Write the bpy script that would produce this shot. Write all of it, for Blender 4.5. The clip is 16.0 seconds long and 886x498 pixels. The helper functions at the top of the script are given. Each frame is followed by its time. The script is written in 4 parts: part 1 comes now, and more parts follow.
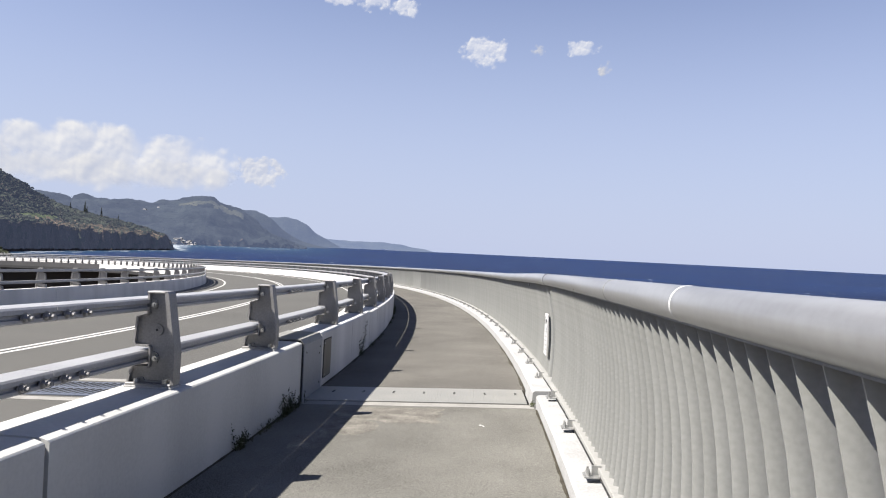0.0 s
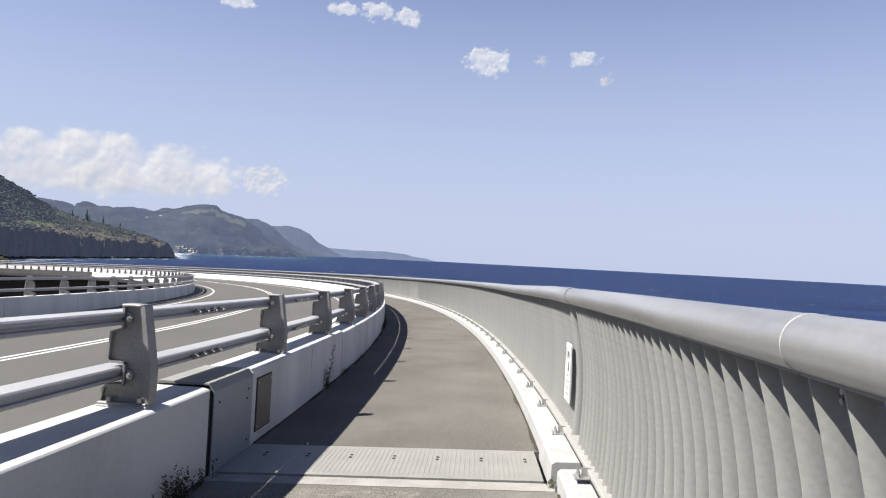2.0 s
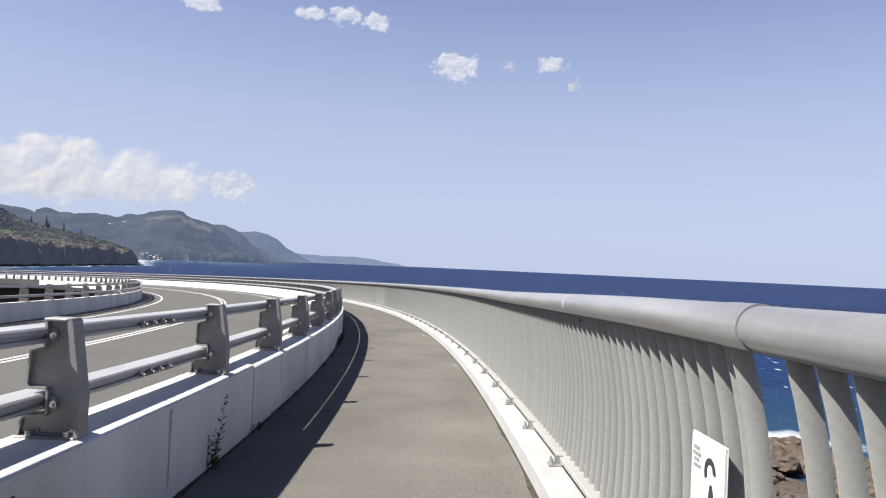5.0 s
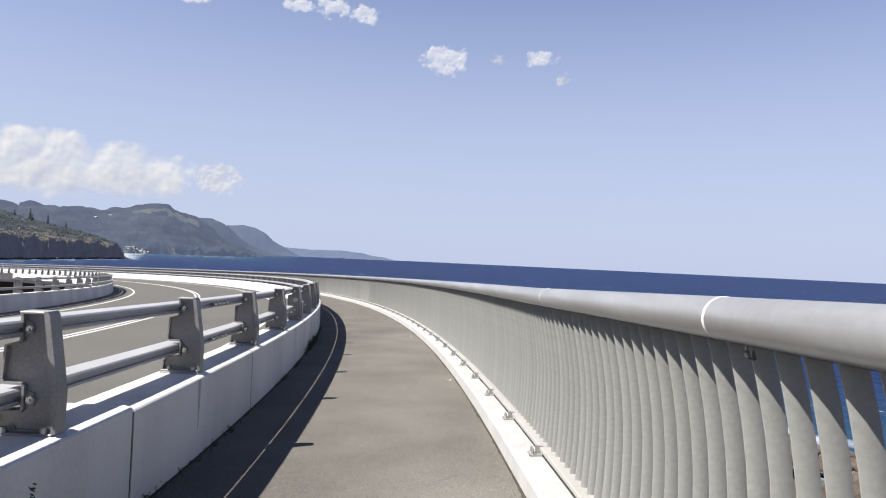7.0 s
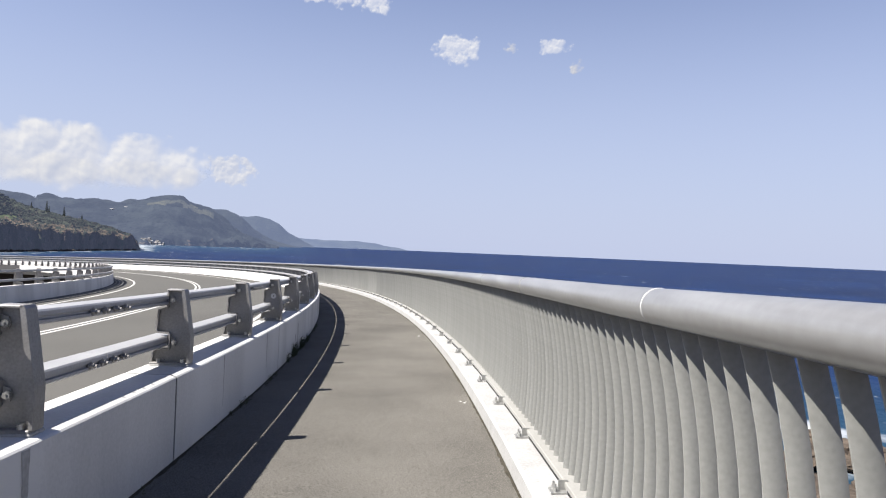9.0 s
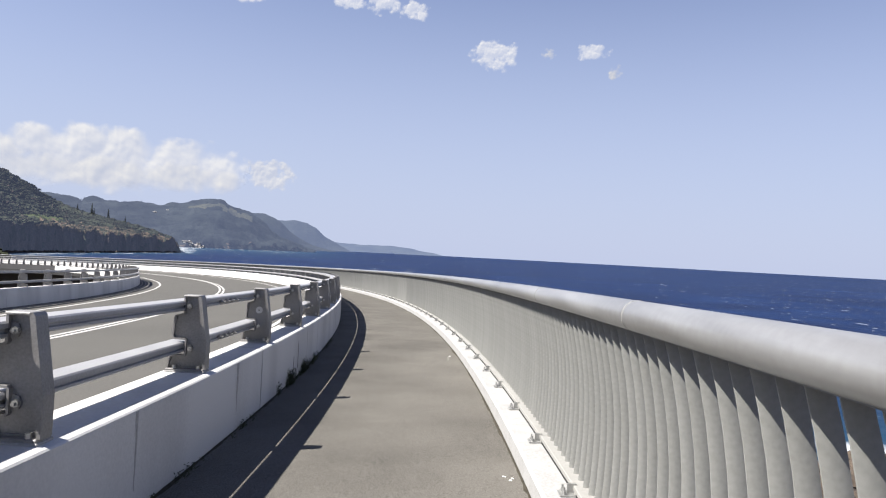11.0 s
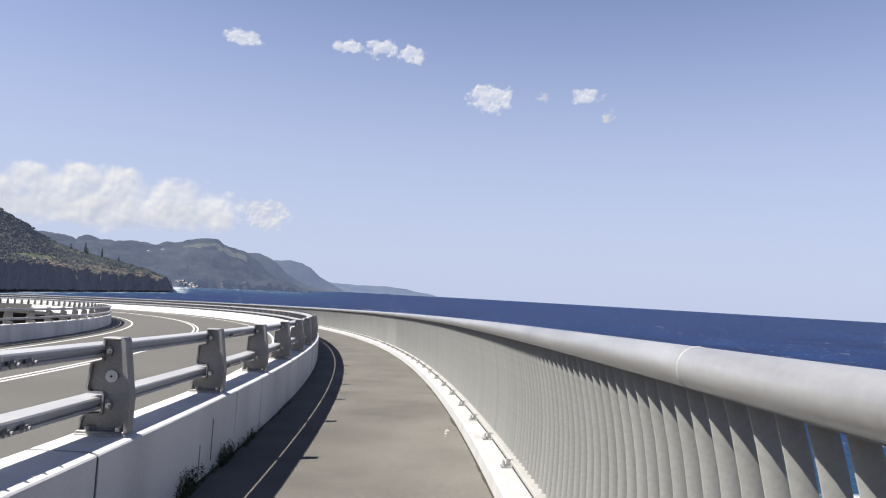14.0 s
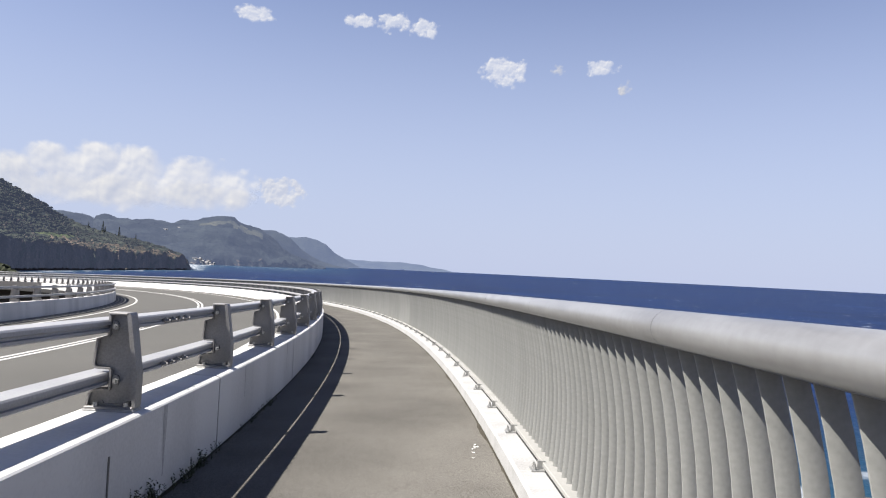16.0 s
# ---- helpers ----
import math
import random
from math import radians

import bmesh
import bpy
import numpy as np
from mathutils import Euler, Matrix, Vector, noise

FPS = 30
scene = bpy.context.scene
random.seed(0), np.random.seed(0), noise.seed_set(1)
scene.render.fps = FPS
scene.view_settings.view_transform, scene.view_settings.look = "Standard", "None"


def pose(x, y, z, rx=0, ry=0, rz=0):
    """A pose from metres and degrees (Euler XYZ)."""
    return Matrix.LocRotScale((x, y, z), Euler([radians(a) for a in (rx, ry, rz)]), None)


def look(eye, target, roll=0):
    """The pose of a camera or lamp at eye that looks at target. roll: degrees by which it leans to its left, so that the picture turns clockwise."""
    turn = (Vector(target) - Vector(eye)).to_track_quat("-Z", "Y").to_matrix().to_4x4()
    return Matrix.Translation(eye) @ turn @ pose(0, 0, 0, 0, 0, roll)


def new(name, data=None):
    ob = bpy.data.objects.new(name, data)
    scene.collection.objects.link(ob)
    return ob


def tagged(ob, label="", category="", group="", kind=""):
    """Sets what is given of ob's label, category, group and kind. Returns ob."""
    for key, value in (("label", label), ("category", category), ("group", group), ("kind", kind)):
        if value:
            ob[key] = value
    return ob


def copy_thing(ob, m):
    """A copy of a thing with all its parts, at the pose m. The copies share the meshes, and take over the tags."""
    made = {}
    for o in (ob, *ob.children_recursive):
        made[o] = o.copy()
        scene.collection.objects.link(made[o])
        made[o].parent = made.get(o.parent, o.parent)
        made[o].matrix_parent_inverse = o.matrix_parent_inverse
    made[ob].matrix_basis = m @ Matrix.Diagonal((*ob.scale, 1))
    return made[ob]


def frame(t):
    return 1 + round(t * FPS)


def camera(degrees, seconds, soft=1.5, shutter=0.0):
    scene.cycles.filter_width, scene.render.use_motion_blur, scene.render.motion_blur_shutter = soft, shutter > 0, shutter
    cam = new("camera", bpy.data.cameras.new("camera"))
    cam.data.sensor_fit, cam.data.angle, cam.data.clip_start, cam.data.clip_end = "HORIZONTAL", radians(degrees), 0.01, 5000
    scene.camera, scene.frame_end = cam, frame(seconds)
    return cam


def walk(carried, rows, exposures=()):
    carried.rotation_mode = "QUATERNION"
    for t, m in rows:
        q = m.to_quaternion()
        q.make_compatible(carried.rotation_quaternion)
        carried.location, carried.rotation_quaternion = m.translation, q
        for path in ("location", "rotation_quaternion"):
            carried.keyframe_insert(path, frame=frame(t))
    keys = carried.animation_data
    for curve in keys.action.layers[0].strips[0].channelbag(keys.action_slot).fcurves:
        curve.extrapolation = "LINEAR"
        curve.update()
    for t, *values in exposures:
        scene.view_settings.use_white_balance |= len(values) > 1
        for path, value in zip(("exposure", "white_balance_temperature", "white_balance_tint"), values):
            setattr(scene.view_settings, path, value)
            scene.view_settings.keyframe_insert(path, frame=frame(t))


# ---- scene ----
cam = camera(65.04, 16.0, soft=1.15)
PATH = [
    (0.0, 2.184, 0.000, 1.628, 90.04, -2.77, 5.88),
    (0.5, 2.190, 0.642, 1.618, 89.91, -2.85, 5.94),
    (1.0, 2.155, 1.314, 1.601, 90.00, -2.99, 6.15),
    (1.5, 2.163, 1.970, 1.585, 90.46, -2.89, 6.14),
    (2.0, 2.117, 2.619, 1.579, 90.81, -3.01, 6.04),
    (2.5, 2.117, 3.265, 1.556, 91.03, -2.99, 5.89),
    (3.0, 2.069, 3.891, 1.543, 91.08, -3.06, 5.70),
    (3.5, 2.015, 4.523, 1.521, 90.99, -2.84, 5.16),
    (4.0, 1.918, 5.180, 1.509, 90.83, -2.62, 4.79),
    (4.5, 1.846, 5.829, 1.486, 90.99, -2.55, 4.16),
    (5.0, 1.771, 6.469, 1.467, 91.33, -2.59, 3.56),
    (7.5, 1.532, 9.917, 1.370, 90.44, -2.65, 2.61),
    (8.0, 1.505, 10.573, 1.361, 90.03, -2.35, 3.04),
    (8.5, 1.474, 11.221, 1.323, 90.09, -2.44, 3.38),
    (9.0, 1.464, 11.887, 1.314, 90.00, -2.35, 3.73),
    (11.5, 1.229, 15.185, 1.253, 90.70, -3.25, 7.31),
    (12.0, 1.190, 15.804, 1.231, 91.59, -3.31, 7.73),
    (12.5, 1.095, 16.425, 1.222, 92.37, -3.06, 7.82),
    (13.0, 1.021, 17.037, 1.199, 93.16, -2.89, 7.33),
    (13.5, 0.925, 17.628, 1.177, 93.54, -2.94, 6.95),
    (14.0, 0.839, 18.231, 1.151, 93.71, -3.27, 6.24),
    (14.5, 0.710, 18.886, 1.133, 93.30, -3.18, 5.97),
    (15.0, 0.628, 19.495, 1.115, 92.72, -2.89, 5.86),
    (15.5, 0.535, 20.154, 1.084, 92.07, -2.60, 6.55),
    (16.0, 0.459, 20.847, 1.057, 91.63, -2.80, 7.48),
]
walk(cam, [(t, pose(x, y, z, rx, ry, rz)) for t, x, y, z, rx, ry, rz in PATH], [(0.0, 1.5)])

# ---- daylight ----
SUN_WAY = Vector((-1.004, -0.414, 1.33)).normalized()
sun = new("sun", bpy.data.lights.new("sun", "SUN"))
sun.data.energy, sun.data.angle, sun.data.color = 5.0, radians(0.53), (1.0, 0.955, 0.89)
sun.matrix_world = look(SUN_WAY * 100, (0, 0, 0))
world = bpy.data.worlds.new("sky")
scene.world = world
world.use_nodes = True
wn = world.node_tree
sky = wn.nodes.new("ShaderNodeTexSky")
sky.sky_type, sky.sun_disc = "NISHITA", False
sky.sun_elevation, sky.sun_rotation = math.asin(SUN_WAY.z), math.atan2(SUN_WAY.x, SUN_WAY.y)
sky.altitude, sky.air_density, sky.dust_density, sky.ozone_density = 20, 1.0, 0.3, 3.0
# sea haze: the sky pales towards the horizon
tint = wn.nodes.new("ShaderNodeMix")
tint.data_type, tint.blend_type = "RGBA", "MULTIPLY"
tint.inputs[0].default_value = 1.0
wn.links.new(sky.outputs[0], tint.inputs[6])
tint.inputs[7].default_value = (0.0505, 0.0432, 0.0478, 1)
where = wn.nodes.new("ShaderNodeTexCoord")
split = wn.nodes.new("ShaderNodeSeparateXYZ")
wn.links.new(where.outputs["Generated"], split.inputs[0])
fall = wn.nodes.new("ShaderNodeMapRange")
fall.interpolation_type = "SMOOTHSTEP"
fall.inputs["From Min"].default_value, fall.inputs["From Max"].default_value = -0.02, 0.55
fall.inputs["To Min"].default_value, fall.inputs["To Max"].default_value = 0.95, 0.0
wn.links.new(split.outputs["Z"], fall.inputs["Value"])
haze = wn.nodes.new("ShaderNodeMix")
haze.data_type = "RGBA"
wn.links.new(fall.outputs[0], haze.inputs[0])
wn.links.new(tint.outputs[2], haze.inputs[6])
haze.inputs[7].default_value = (0.190, 0.216, 0.290, 1)
wn.links.new(haze.outputs[2], wn.nodes["Background"].inputs["Color"])
wn.nodes["Background"].inputs["Strength"].default_value = 1.0


# ---- materials ----
def material(name, dark, light, rough=0.6, metal=0.0, scale=6.0, bump=0.15, grain=60.0, spec=0.5, stretch=(1, 1, 1), rvar=0.1,
             island=0.0, blotch=0.5, bump_dist=0.01, lo=0.32, hi=0.68, chalk=0.0):
    """Two scales of mottling between two colours, with relief. island: variation from object to object."""
    m = bpy.data.materials.new(name)
    m.use_nodes = True
    n, l = m.node_tree.nodes, m.node_tree.links
    b = n["Principled BSDF"]
    co = n.new("ShaderNodeTexCoord")
    mp = n.new("ShaderNodeMapping")
    mp.inputs["Scale"].default_value = stretch
    l.new(co.outputs["Object"], mp.inputs["Vector"])
    big = n.new("ShaderNodeTexNoise")
    big.inputs["Scale"].default_value, big.inputs["Detail"].default_value = scale, 6
    fine = n.new("ShaderNodeTexNoise")
    fine.inputs["Scale"].default_value, fine.inputs["Detail"].default_value = grain, 4
    l.new(mp.outputs[0], big.inputs["Vector"])
    l.new(co.outputs["Object"], fine.inputs["Vector"])
    mix = n.new("ShaderNodeMix")
    mix.data_type = "FLOAT"
    mix.inputs[0].default_value = 1 - blotch
    l.new(big.outputs[0], mix.inputs[2])
    l.new(fine.outputs[0], mix.inputs[3])
    ramp = n.new("ShaderNodeValToRGB")
    ramp.color_ramp.elements[0].position, ramp.color_ramp.elements[1].position = lo, hi
    ramp.color_ramp.elements[0].color, ramp.color_ramp.elements[1].color = (*dark, 1), (*light, 1)
    fac = mix.outputs[0]
    if island:
        oi = n.new("ShaderNodeObjectInfo")
        ad = n.new("ShaderNodeMath")
        ad.operation = "MULTIPLY_ADD"
        l.new(oi.outputs["Random"], ad.inputs[0])
        ad.inputs[1].default_value = island
        l.new(fac, ad.inputs[2])
        su = n.new("ShaderNodeMath")
        su.operation = "SUBTRACT"
        l.new(ad.outputs[0], su.inputs[0])
        su.inputs[1].default_value = island / 2
        fac = su.outputs[0]
    l.new(fac, ramp.inputs[0])
    l.new(ramp.outputs[0], b.inputs["Base Color"])
    rr = n.new("ShaderNodeMapRange")
    rr.inputs["To Min"].default_value, rr.inputs["To Max"].default_value = max(0.02, rough - rvar), min(1, rough + rvar)
    l.new(big.outputs[0], rr.inputs["Value"])
    l.new(rr.outputs[0], b.inputs["Roughness"])
    b.inputs["Metallic"].default_value = metal
    b.inputs["Diffuse Roughness"].default_value = chalk
    b.inputs["Specular IOR Level"].default_value = spec
    if bump:
        bp = n.new("ShaderNodeBump")
        bp.inputs["Strength"].default_value, bp.inputs["Distance"].default_value = bump, bump_dist
        l.new(fine.outputs[0], bp.inputs["Height"])
        l.new(bp.outputs[0], b.inputs["Normal"])
    return m


ASPHALT = material("path_asphalt", (0.0373, 0.0350, 0.0313), (0.1731, 0.1627, 0.1453), 0.95, 0, 0.8, 0.9, 100, 0.08, blotch=0.24, lo=0.33, hi=0.69, bump_dist=0.006, chalk=1.0)
ROAD = material("road_asphalt", (0.0489, 0.0469, 0.0424), (0.0964, 0.0931, 0.0856), 0.92, 0, 0.4, 0.5, 90, 0.2, blotch=0.25, lo=0.32, hi=0.68)
WORN = material("worn_asphalt", (0.0406, 0.0388, 0.0346), (0.2085, 0.2008, 0.1792), 0.95, 0, 1.2, 0.8, 100, 0.08, blotch=0.28, lo=0.30, hi=0.74, bump_dist=0.006, chalk=1.0)
SCUFF = material("scuffed_asphalt", (0.0480, 0.0445, 0.0390), (0.2250, 0.2100, 0.1830), 0.95, 0, 5.0, 0.9, 85, 0.08, blotch=0.35, lo=0.36, hi=0.64, bump_dist=0.006, chalk=1.0)
GUTTER = material("gutter_tar", (0.0180, 0.0180, 0.0192), (0.0360, 0.0348, 0.0330), 0.8, 0, 1.5, 0.3, 60, 0.3)
CONCRETE = material("painted_concrete", (0.300, 0.296, 0.292), (0.530, 0.522, 0.510), 0.75, 0, 0.9, 0.15, 40, 0.3, stretch=(1, 1, 0.16), blotch=0.78, lo=0.19, hi=0.57)
OLD_CONCRETE = material("aged_painted_concrete", (0.285, 0.283, 0.274), (0.425, 0.422, 0.408), 0.78, 0, 0.9, 0.15, 40, 0.3, stretch=(1, 1, 0.3), blotch=0.8, lo=0.26, hi=0.56)
KERB = material("kerb_paint", (0.1920, 0.1891, 0.1831), (0.2987, 0.2974, 0.2914), 0.78, 0, 3.0, 0.25, 50, 0.3, lo=0.26, hi=0.56)
# near-black concrete: the deep shade under the deck is put into its colour
GIRDER = material("shaded_girder_concrete", (0.0132, 0.0132, 0.0144), (0.0270, 0.0270, 0.0276), 0.85, 0, 0.3, 0.15, 12, 0.3)
# parapet concrete with its shaded look put into a darker colour
SHADED_WALL = material("shaded_wall_concrete", (0.0297, 0.0290, 0.0310), (0.0495, 0.0488, 0.0515), 0.85, 0, 0.3, 0.15, 12, 0.3)
STEEL = material("galvanised_steel", (0.1480, 0.1430, 0.1370), (0.2460, 0.2390, 0.2330), 0.55, 0.25, 5, 0.12, 70, 0.5)
RAILSTEEL = material("weathered_rail_steel", (0.2226, 0.2218, 0.2285), (0.3108, 0.3116, 0.3192), 0.5, 0.2, 3, 0.08, 60, 0.5)
BOLT = material("bolt_zinc", (0.2800, 0.2800, 0.2720), (0.4400, 0.4400, 0.4240), 0.4, 0.7, 20, 0, 60)
BLADE = material("blade_paint", (0.1930, 0.1940, 0.1810), (0.2520, 0.2530, 0.2380), 0.55, 0, 3, 0.05, 50, 0.4, stretch=(1, 1, 0.3), island=0.15)
TUBE = material("handrail_aluminium", (0.1850, 0.1820, 0.1790), (0.3200, 0.3220, 0.3220), 0.32, 0.45, 1.0, 0.0, 24, 0.6, stretch=(7, 0.6, 9), blotch=0.8)
BRACKETDARK = material("dark_clip_steel", (0.05, 0.05, 0.05), (0.09, 0.088, 0.085), 0.6, 0.3, 6, 0.1, 40, 0.4)
# darker paint imitating the shaded gap between handrail and blade tops
SLOT_SHADE = material("rail_slot_shade", (0.0900, 0.0850, 0.0760), (0.1500, 0.1420, 0.1280), 0.8, 0, 6, 0.1, 40, 0.3)
FINGER = material("finger_steel", (0.0700, 0.0805, 0.1050), (0.1120, 0.1225, 0.1470), 0.5, 0.3, 3, 0.1, 40, 0.5)
BRAIL = material("bottom_rail_paint", (0.2100, 0.2060, 0.1920), (0.2700, 0.2660, 0.2500), 0.6, 0, 3, 0.1, 50, 0.4)
PLATE = material("tread_plate", (0.1836, 0.1818, 0.1647), (0.2570, 0.2499, 0.2270), 0.55, 0.2, 4, 0.2, 60, 0.4)
NOSING = material("nosing_concrete", (0.1652, 0.1580, 0.1423), (0.2570, 0.2479, 0.2295), 0.9, 0, 5, 0.4, 60, 0.3)
COVER = material("cover_steel", (0.1449, 0.1600, 0.1919), (0.2089, 0.2253, 0.2569), 0.5, 0.3, 2.5, 0.06, 30, 0.5)
COVERTOP = material("cover_top", (0.1584, 0.1561, 0.1451), (0.2113, 0.2105, 0.1960), 0.7, 0.1, 4, 0.1, 30, 0.4)
HATCH = material("hatch_steel", (0.0880, 0.0798, 0.0660), (0.1430, 0.1320, 0.1100), 0.6, 0.3, 4, 0.1, 30, 0.4)
RUBBER = material("black_rubber", (0.012, 0.012, 0.012), (0.025, 0.025, 0.025), 0.8, 0, 10, 0, 30, 0.3)
LINE = material("line_paint", (0.3150, 0.3075, 0.2925), (0.4650, 0.4575, 0.4350), 0.7, 0, 4, 0.2, 60, 0.3)
SIGNWHITE = material("sign_white", (0.42, 0.42, 0.415), (0.50, 0.50, 0.495), 0.4, 0, 3, 0, 20, 0.4)
SIGNBLACK = material("sign_black", (0.02, 0.02, 0.022), (0.03, 0.03, 0.03), 0.4, 0, 3, 0, 20, 0.4)
SIGNGREY = material("sign_grey", (0.40, 0.38, 0.37), (0.5, 0.48, 0.47), 0.5, 0, 3, 0, 20, 0.4)
SIGNTEXT = material("sign_text_grey", (0.16, 0.155, 0.15), (0.22, 0.215, 0.21), 0.5, 0, 3, 0, 20, 0.4)
STAIN = material("stain", (0.0800, 0.0760, 0.0680), (0.1600, 0.1520, 0.1400), 0.9, 0, 12, 0.1, 60, 0.2)
DROPPING = material("white_dropping", (0.4900, 0.4900, 0.4760), (0.5740, 0.5740, 0.5600), 0.9, 0, 20, 0.1, 60, 0.2)
WEED = material("weed_leaf", (0.0200, 0.0240, 0.0110), (0.0560, 0.0620, 0.0240), 0.7, 0, 8, 0, 40, 0.3)
ROCK = material("shore_rock", (0.0216, 0.0166, 0.0130), (0.0972, 0.0756, 0.0576), 0.9, 0, 0.35, 0.5, 3, 0.3, bump_dist=0.3)
BUSH = material("coastal_scrub", (0.0070, 0.0098, 0.0042), (0.0350, 0.0406, 0.0168), 0.85, 0, 0.02, 0.5, 0.25, 0.15, bump_dist=2.0, blotch=0.55)
ROOFS = material("house_roof", (0.1750, 0.1650, 0.1650), (0.3250, 0.3150, 0.3100), 0.7, 0, 0.3, 0, 2, 0.3)
HOUSEWALL = material("house_wall", (0.3750, 0.3700, 0.3600), (0.4250, 0.4250, 0.4150), 0.8, 0, 0.3, 0, 2, 0.3)


# ---- the line of the bridge ----
# arc length s along the footpath face of the kerbside barrier, offset o to the seaward side, height z above the tilted deck
K0, K1 = 0.0064992, 1.0821e-05
G0, G1, CROSS = -0.02852, 2.469e-06, 0.02784
STEP = 0.25
S_MIN, S_MAX = -14.0, 262.0
_n = int((S_MAX + 20 - (S_MIN - 2)) / STEP)
_s = np.arange(_n) * STEP + S_MIN - 2
_psi = K0 * _s + K1 * _s ** 2 / 2
_x = np.cumsum(-np.sin(_psi) * STEP)
_y = np.cumsum(np.cos(_psi) * STEP)
_x -= np.interp(0, _s, _x)
_y -= np.interp(0, _s, _y)


BANK_S, BANK = (-6.0, 2.0, 7.5, 10.0, 15.0), (0.4, 0.4, 1.0, 1.0, 0.0)


def heading(s):
    return K0 * s + K1 * s * s / 2


def at(s, o, z=0.0):
    p = heading(s)
    # the footpath banks a little more on the approach to the joint
    z += 0.011 * float(np.interp(s, BANK_S, BANK)) * max(0.0, o)
    return Vector((float(np.interp(s, _s, _x)) + o * math.cos(p), float(np.interp(s, _s, _y)) + o * math.sin(p),
                   G0 * s + G1 * s * s + CROSS * o + z))


def stand(s, o, z=0.0):
    """The pose of a thing that stands at (s, o, z): its x points seaward, its y along the bridge."""
    v = at(s, o, z)
    return pose(v.x, v.y, v.z, 0, 0, math.degrees(heading(s)))


# ---- mesh helpers ----
def part(name, bm, mat, parent=None, label="", smooth=False):
    me = bpy.data.meshes.new(name)
    bmesh.ops.recalc_face_normals(bm, faces=bm.faces)
    bm.to_mesh(me)
    bm.free()
    if smooth:
        me.polygons.foreach_set("use_smooth", [True] * len(me.polygons))
        if smooth != "round":
            me.set_sharp_from_angle(angle=radians(40))
    me.materials.append(mat)
    ob = new(name, me)
    if parent:
        ob.parent = parent
    if label:
        ob["label"] = label
    return ob


def share(name, me, parent, m=None):
    ob = new(name, me)
    ob.parent = parent
    if m is not None:
        ob.matrix_basis = m
    return ob


def add_box(bm, x0, x1, y0, y1, z0, z1, bevel=0.0):
    r = bmesh.ops.create_cube(bm, size=1, matrix=Matrix.Translation(((x0 + x1) / 2, (y0 + y1) / 2, (z0 + z1) / 2)) @
                              Matrix.Diagonal((x1 - x0, y1 - y0, z1 - z0, 1)))
    if bevel:
        es = list({e for v in r["verts"] for e in v.link_edges})
        bmesh.ops.bevel(bm, geom=es, offset=bevel, segments=1, affect="EDGES")
    return bm


def box(x0, x1, y0, y1, z0, z1, bevel=0.0):
    return add_box(bmesh.new(), x0, x1, y0, y1, z0, z1, bevel)


def add_cyl(bm, c, axis, r, h, n=12, r2=None):
    rot = Vector((0, 0, 1)).rotation_difference(Vector(axis)).to_matrix().to_4x4()
    bmesh.ops.create_cone(bm, cap_ends=True, segments=n, radius1=r, radius2=r if r2 is None else r2, depth=h,
                          matrix=Matrix.Translation(c) @ rot)
    return bm


def prism(outline, y0, y1):
    """An outline in x and z, drawn out along y."""
    bm = bmesh.new()
    a = [bm.verts.new((x, y0, z)) for x, z in outline]
    b = [bm.verts.new((x, y1, z)) for x, z in outline]
    bm.faces.new(a)
    bm.faces.new(b[::-1])
    for i in range(len(a)):
        j = (i + 1) % len(a)
        bm.faces.new((a[i], a[j], b[j], b[i]))
    return bm


def sweep(outline, s0, s1, step=0.5, closed=True, bm=None, wobble=0.0):
    """An outline in o and z, drawn out along the bridge."""
    bm = bm or bmesh.new()
    n = max(1, math.ceil((s1 - s0) / step))
    last = None
    for i in range(n + 1):
        s = s0 + (s1 - s0) * i / n
        ring = [bm.verts.new(at(s, o + wobble * noise.noise((s * 3, o * 9, z)), z)) for o, z in outline]
        if last:
            m = len(ring)
            for j in range(m if closed else m - 1):
                k = (j + 1) % m
                bm.faces.new((last[j], last[k], ring[k], ring[j]))
        elif closed:
            bm.faces.new(ring)
        last = ring
    if closed:
        bm.faces.new(last[::-1])
    return bm


def setting(name, bm, mat, label, category, smooth=False):
    return tagged(part(name, bm, mat, None, "", smooth), label, category, "", "structure")


# ---- sea, shore and hills ----
SEA = -20.0


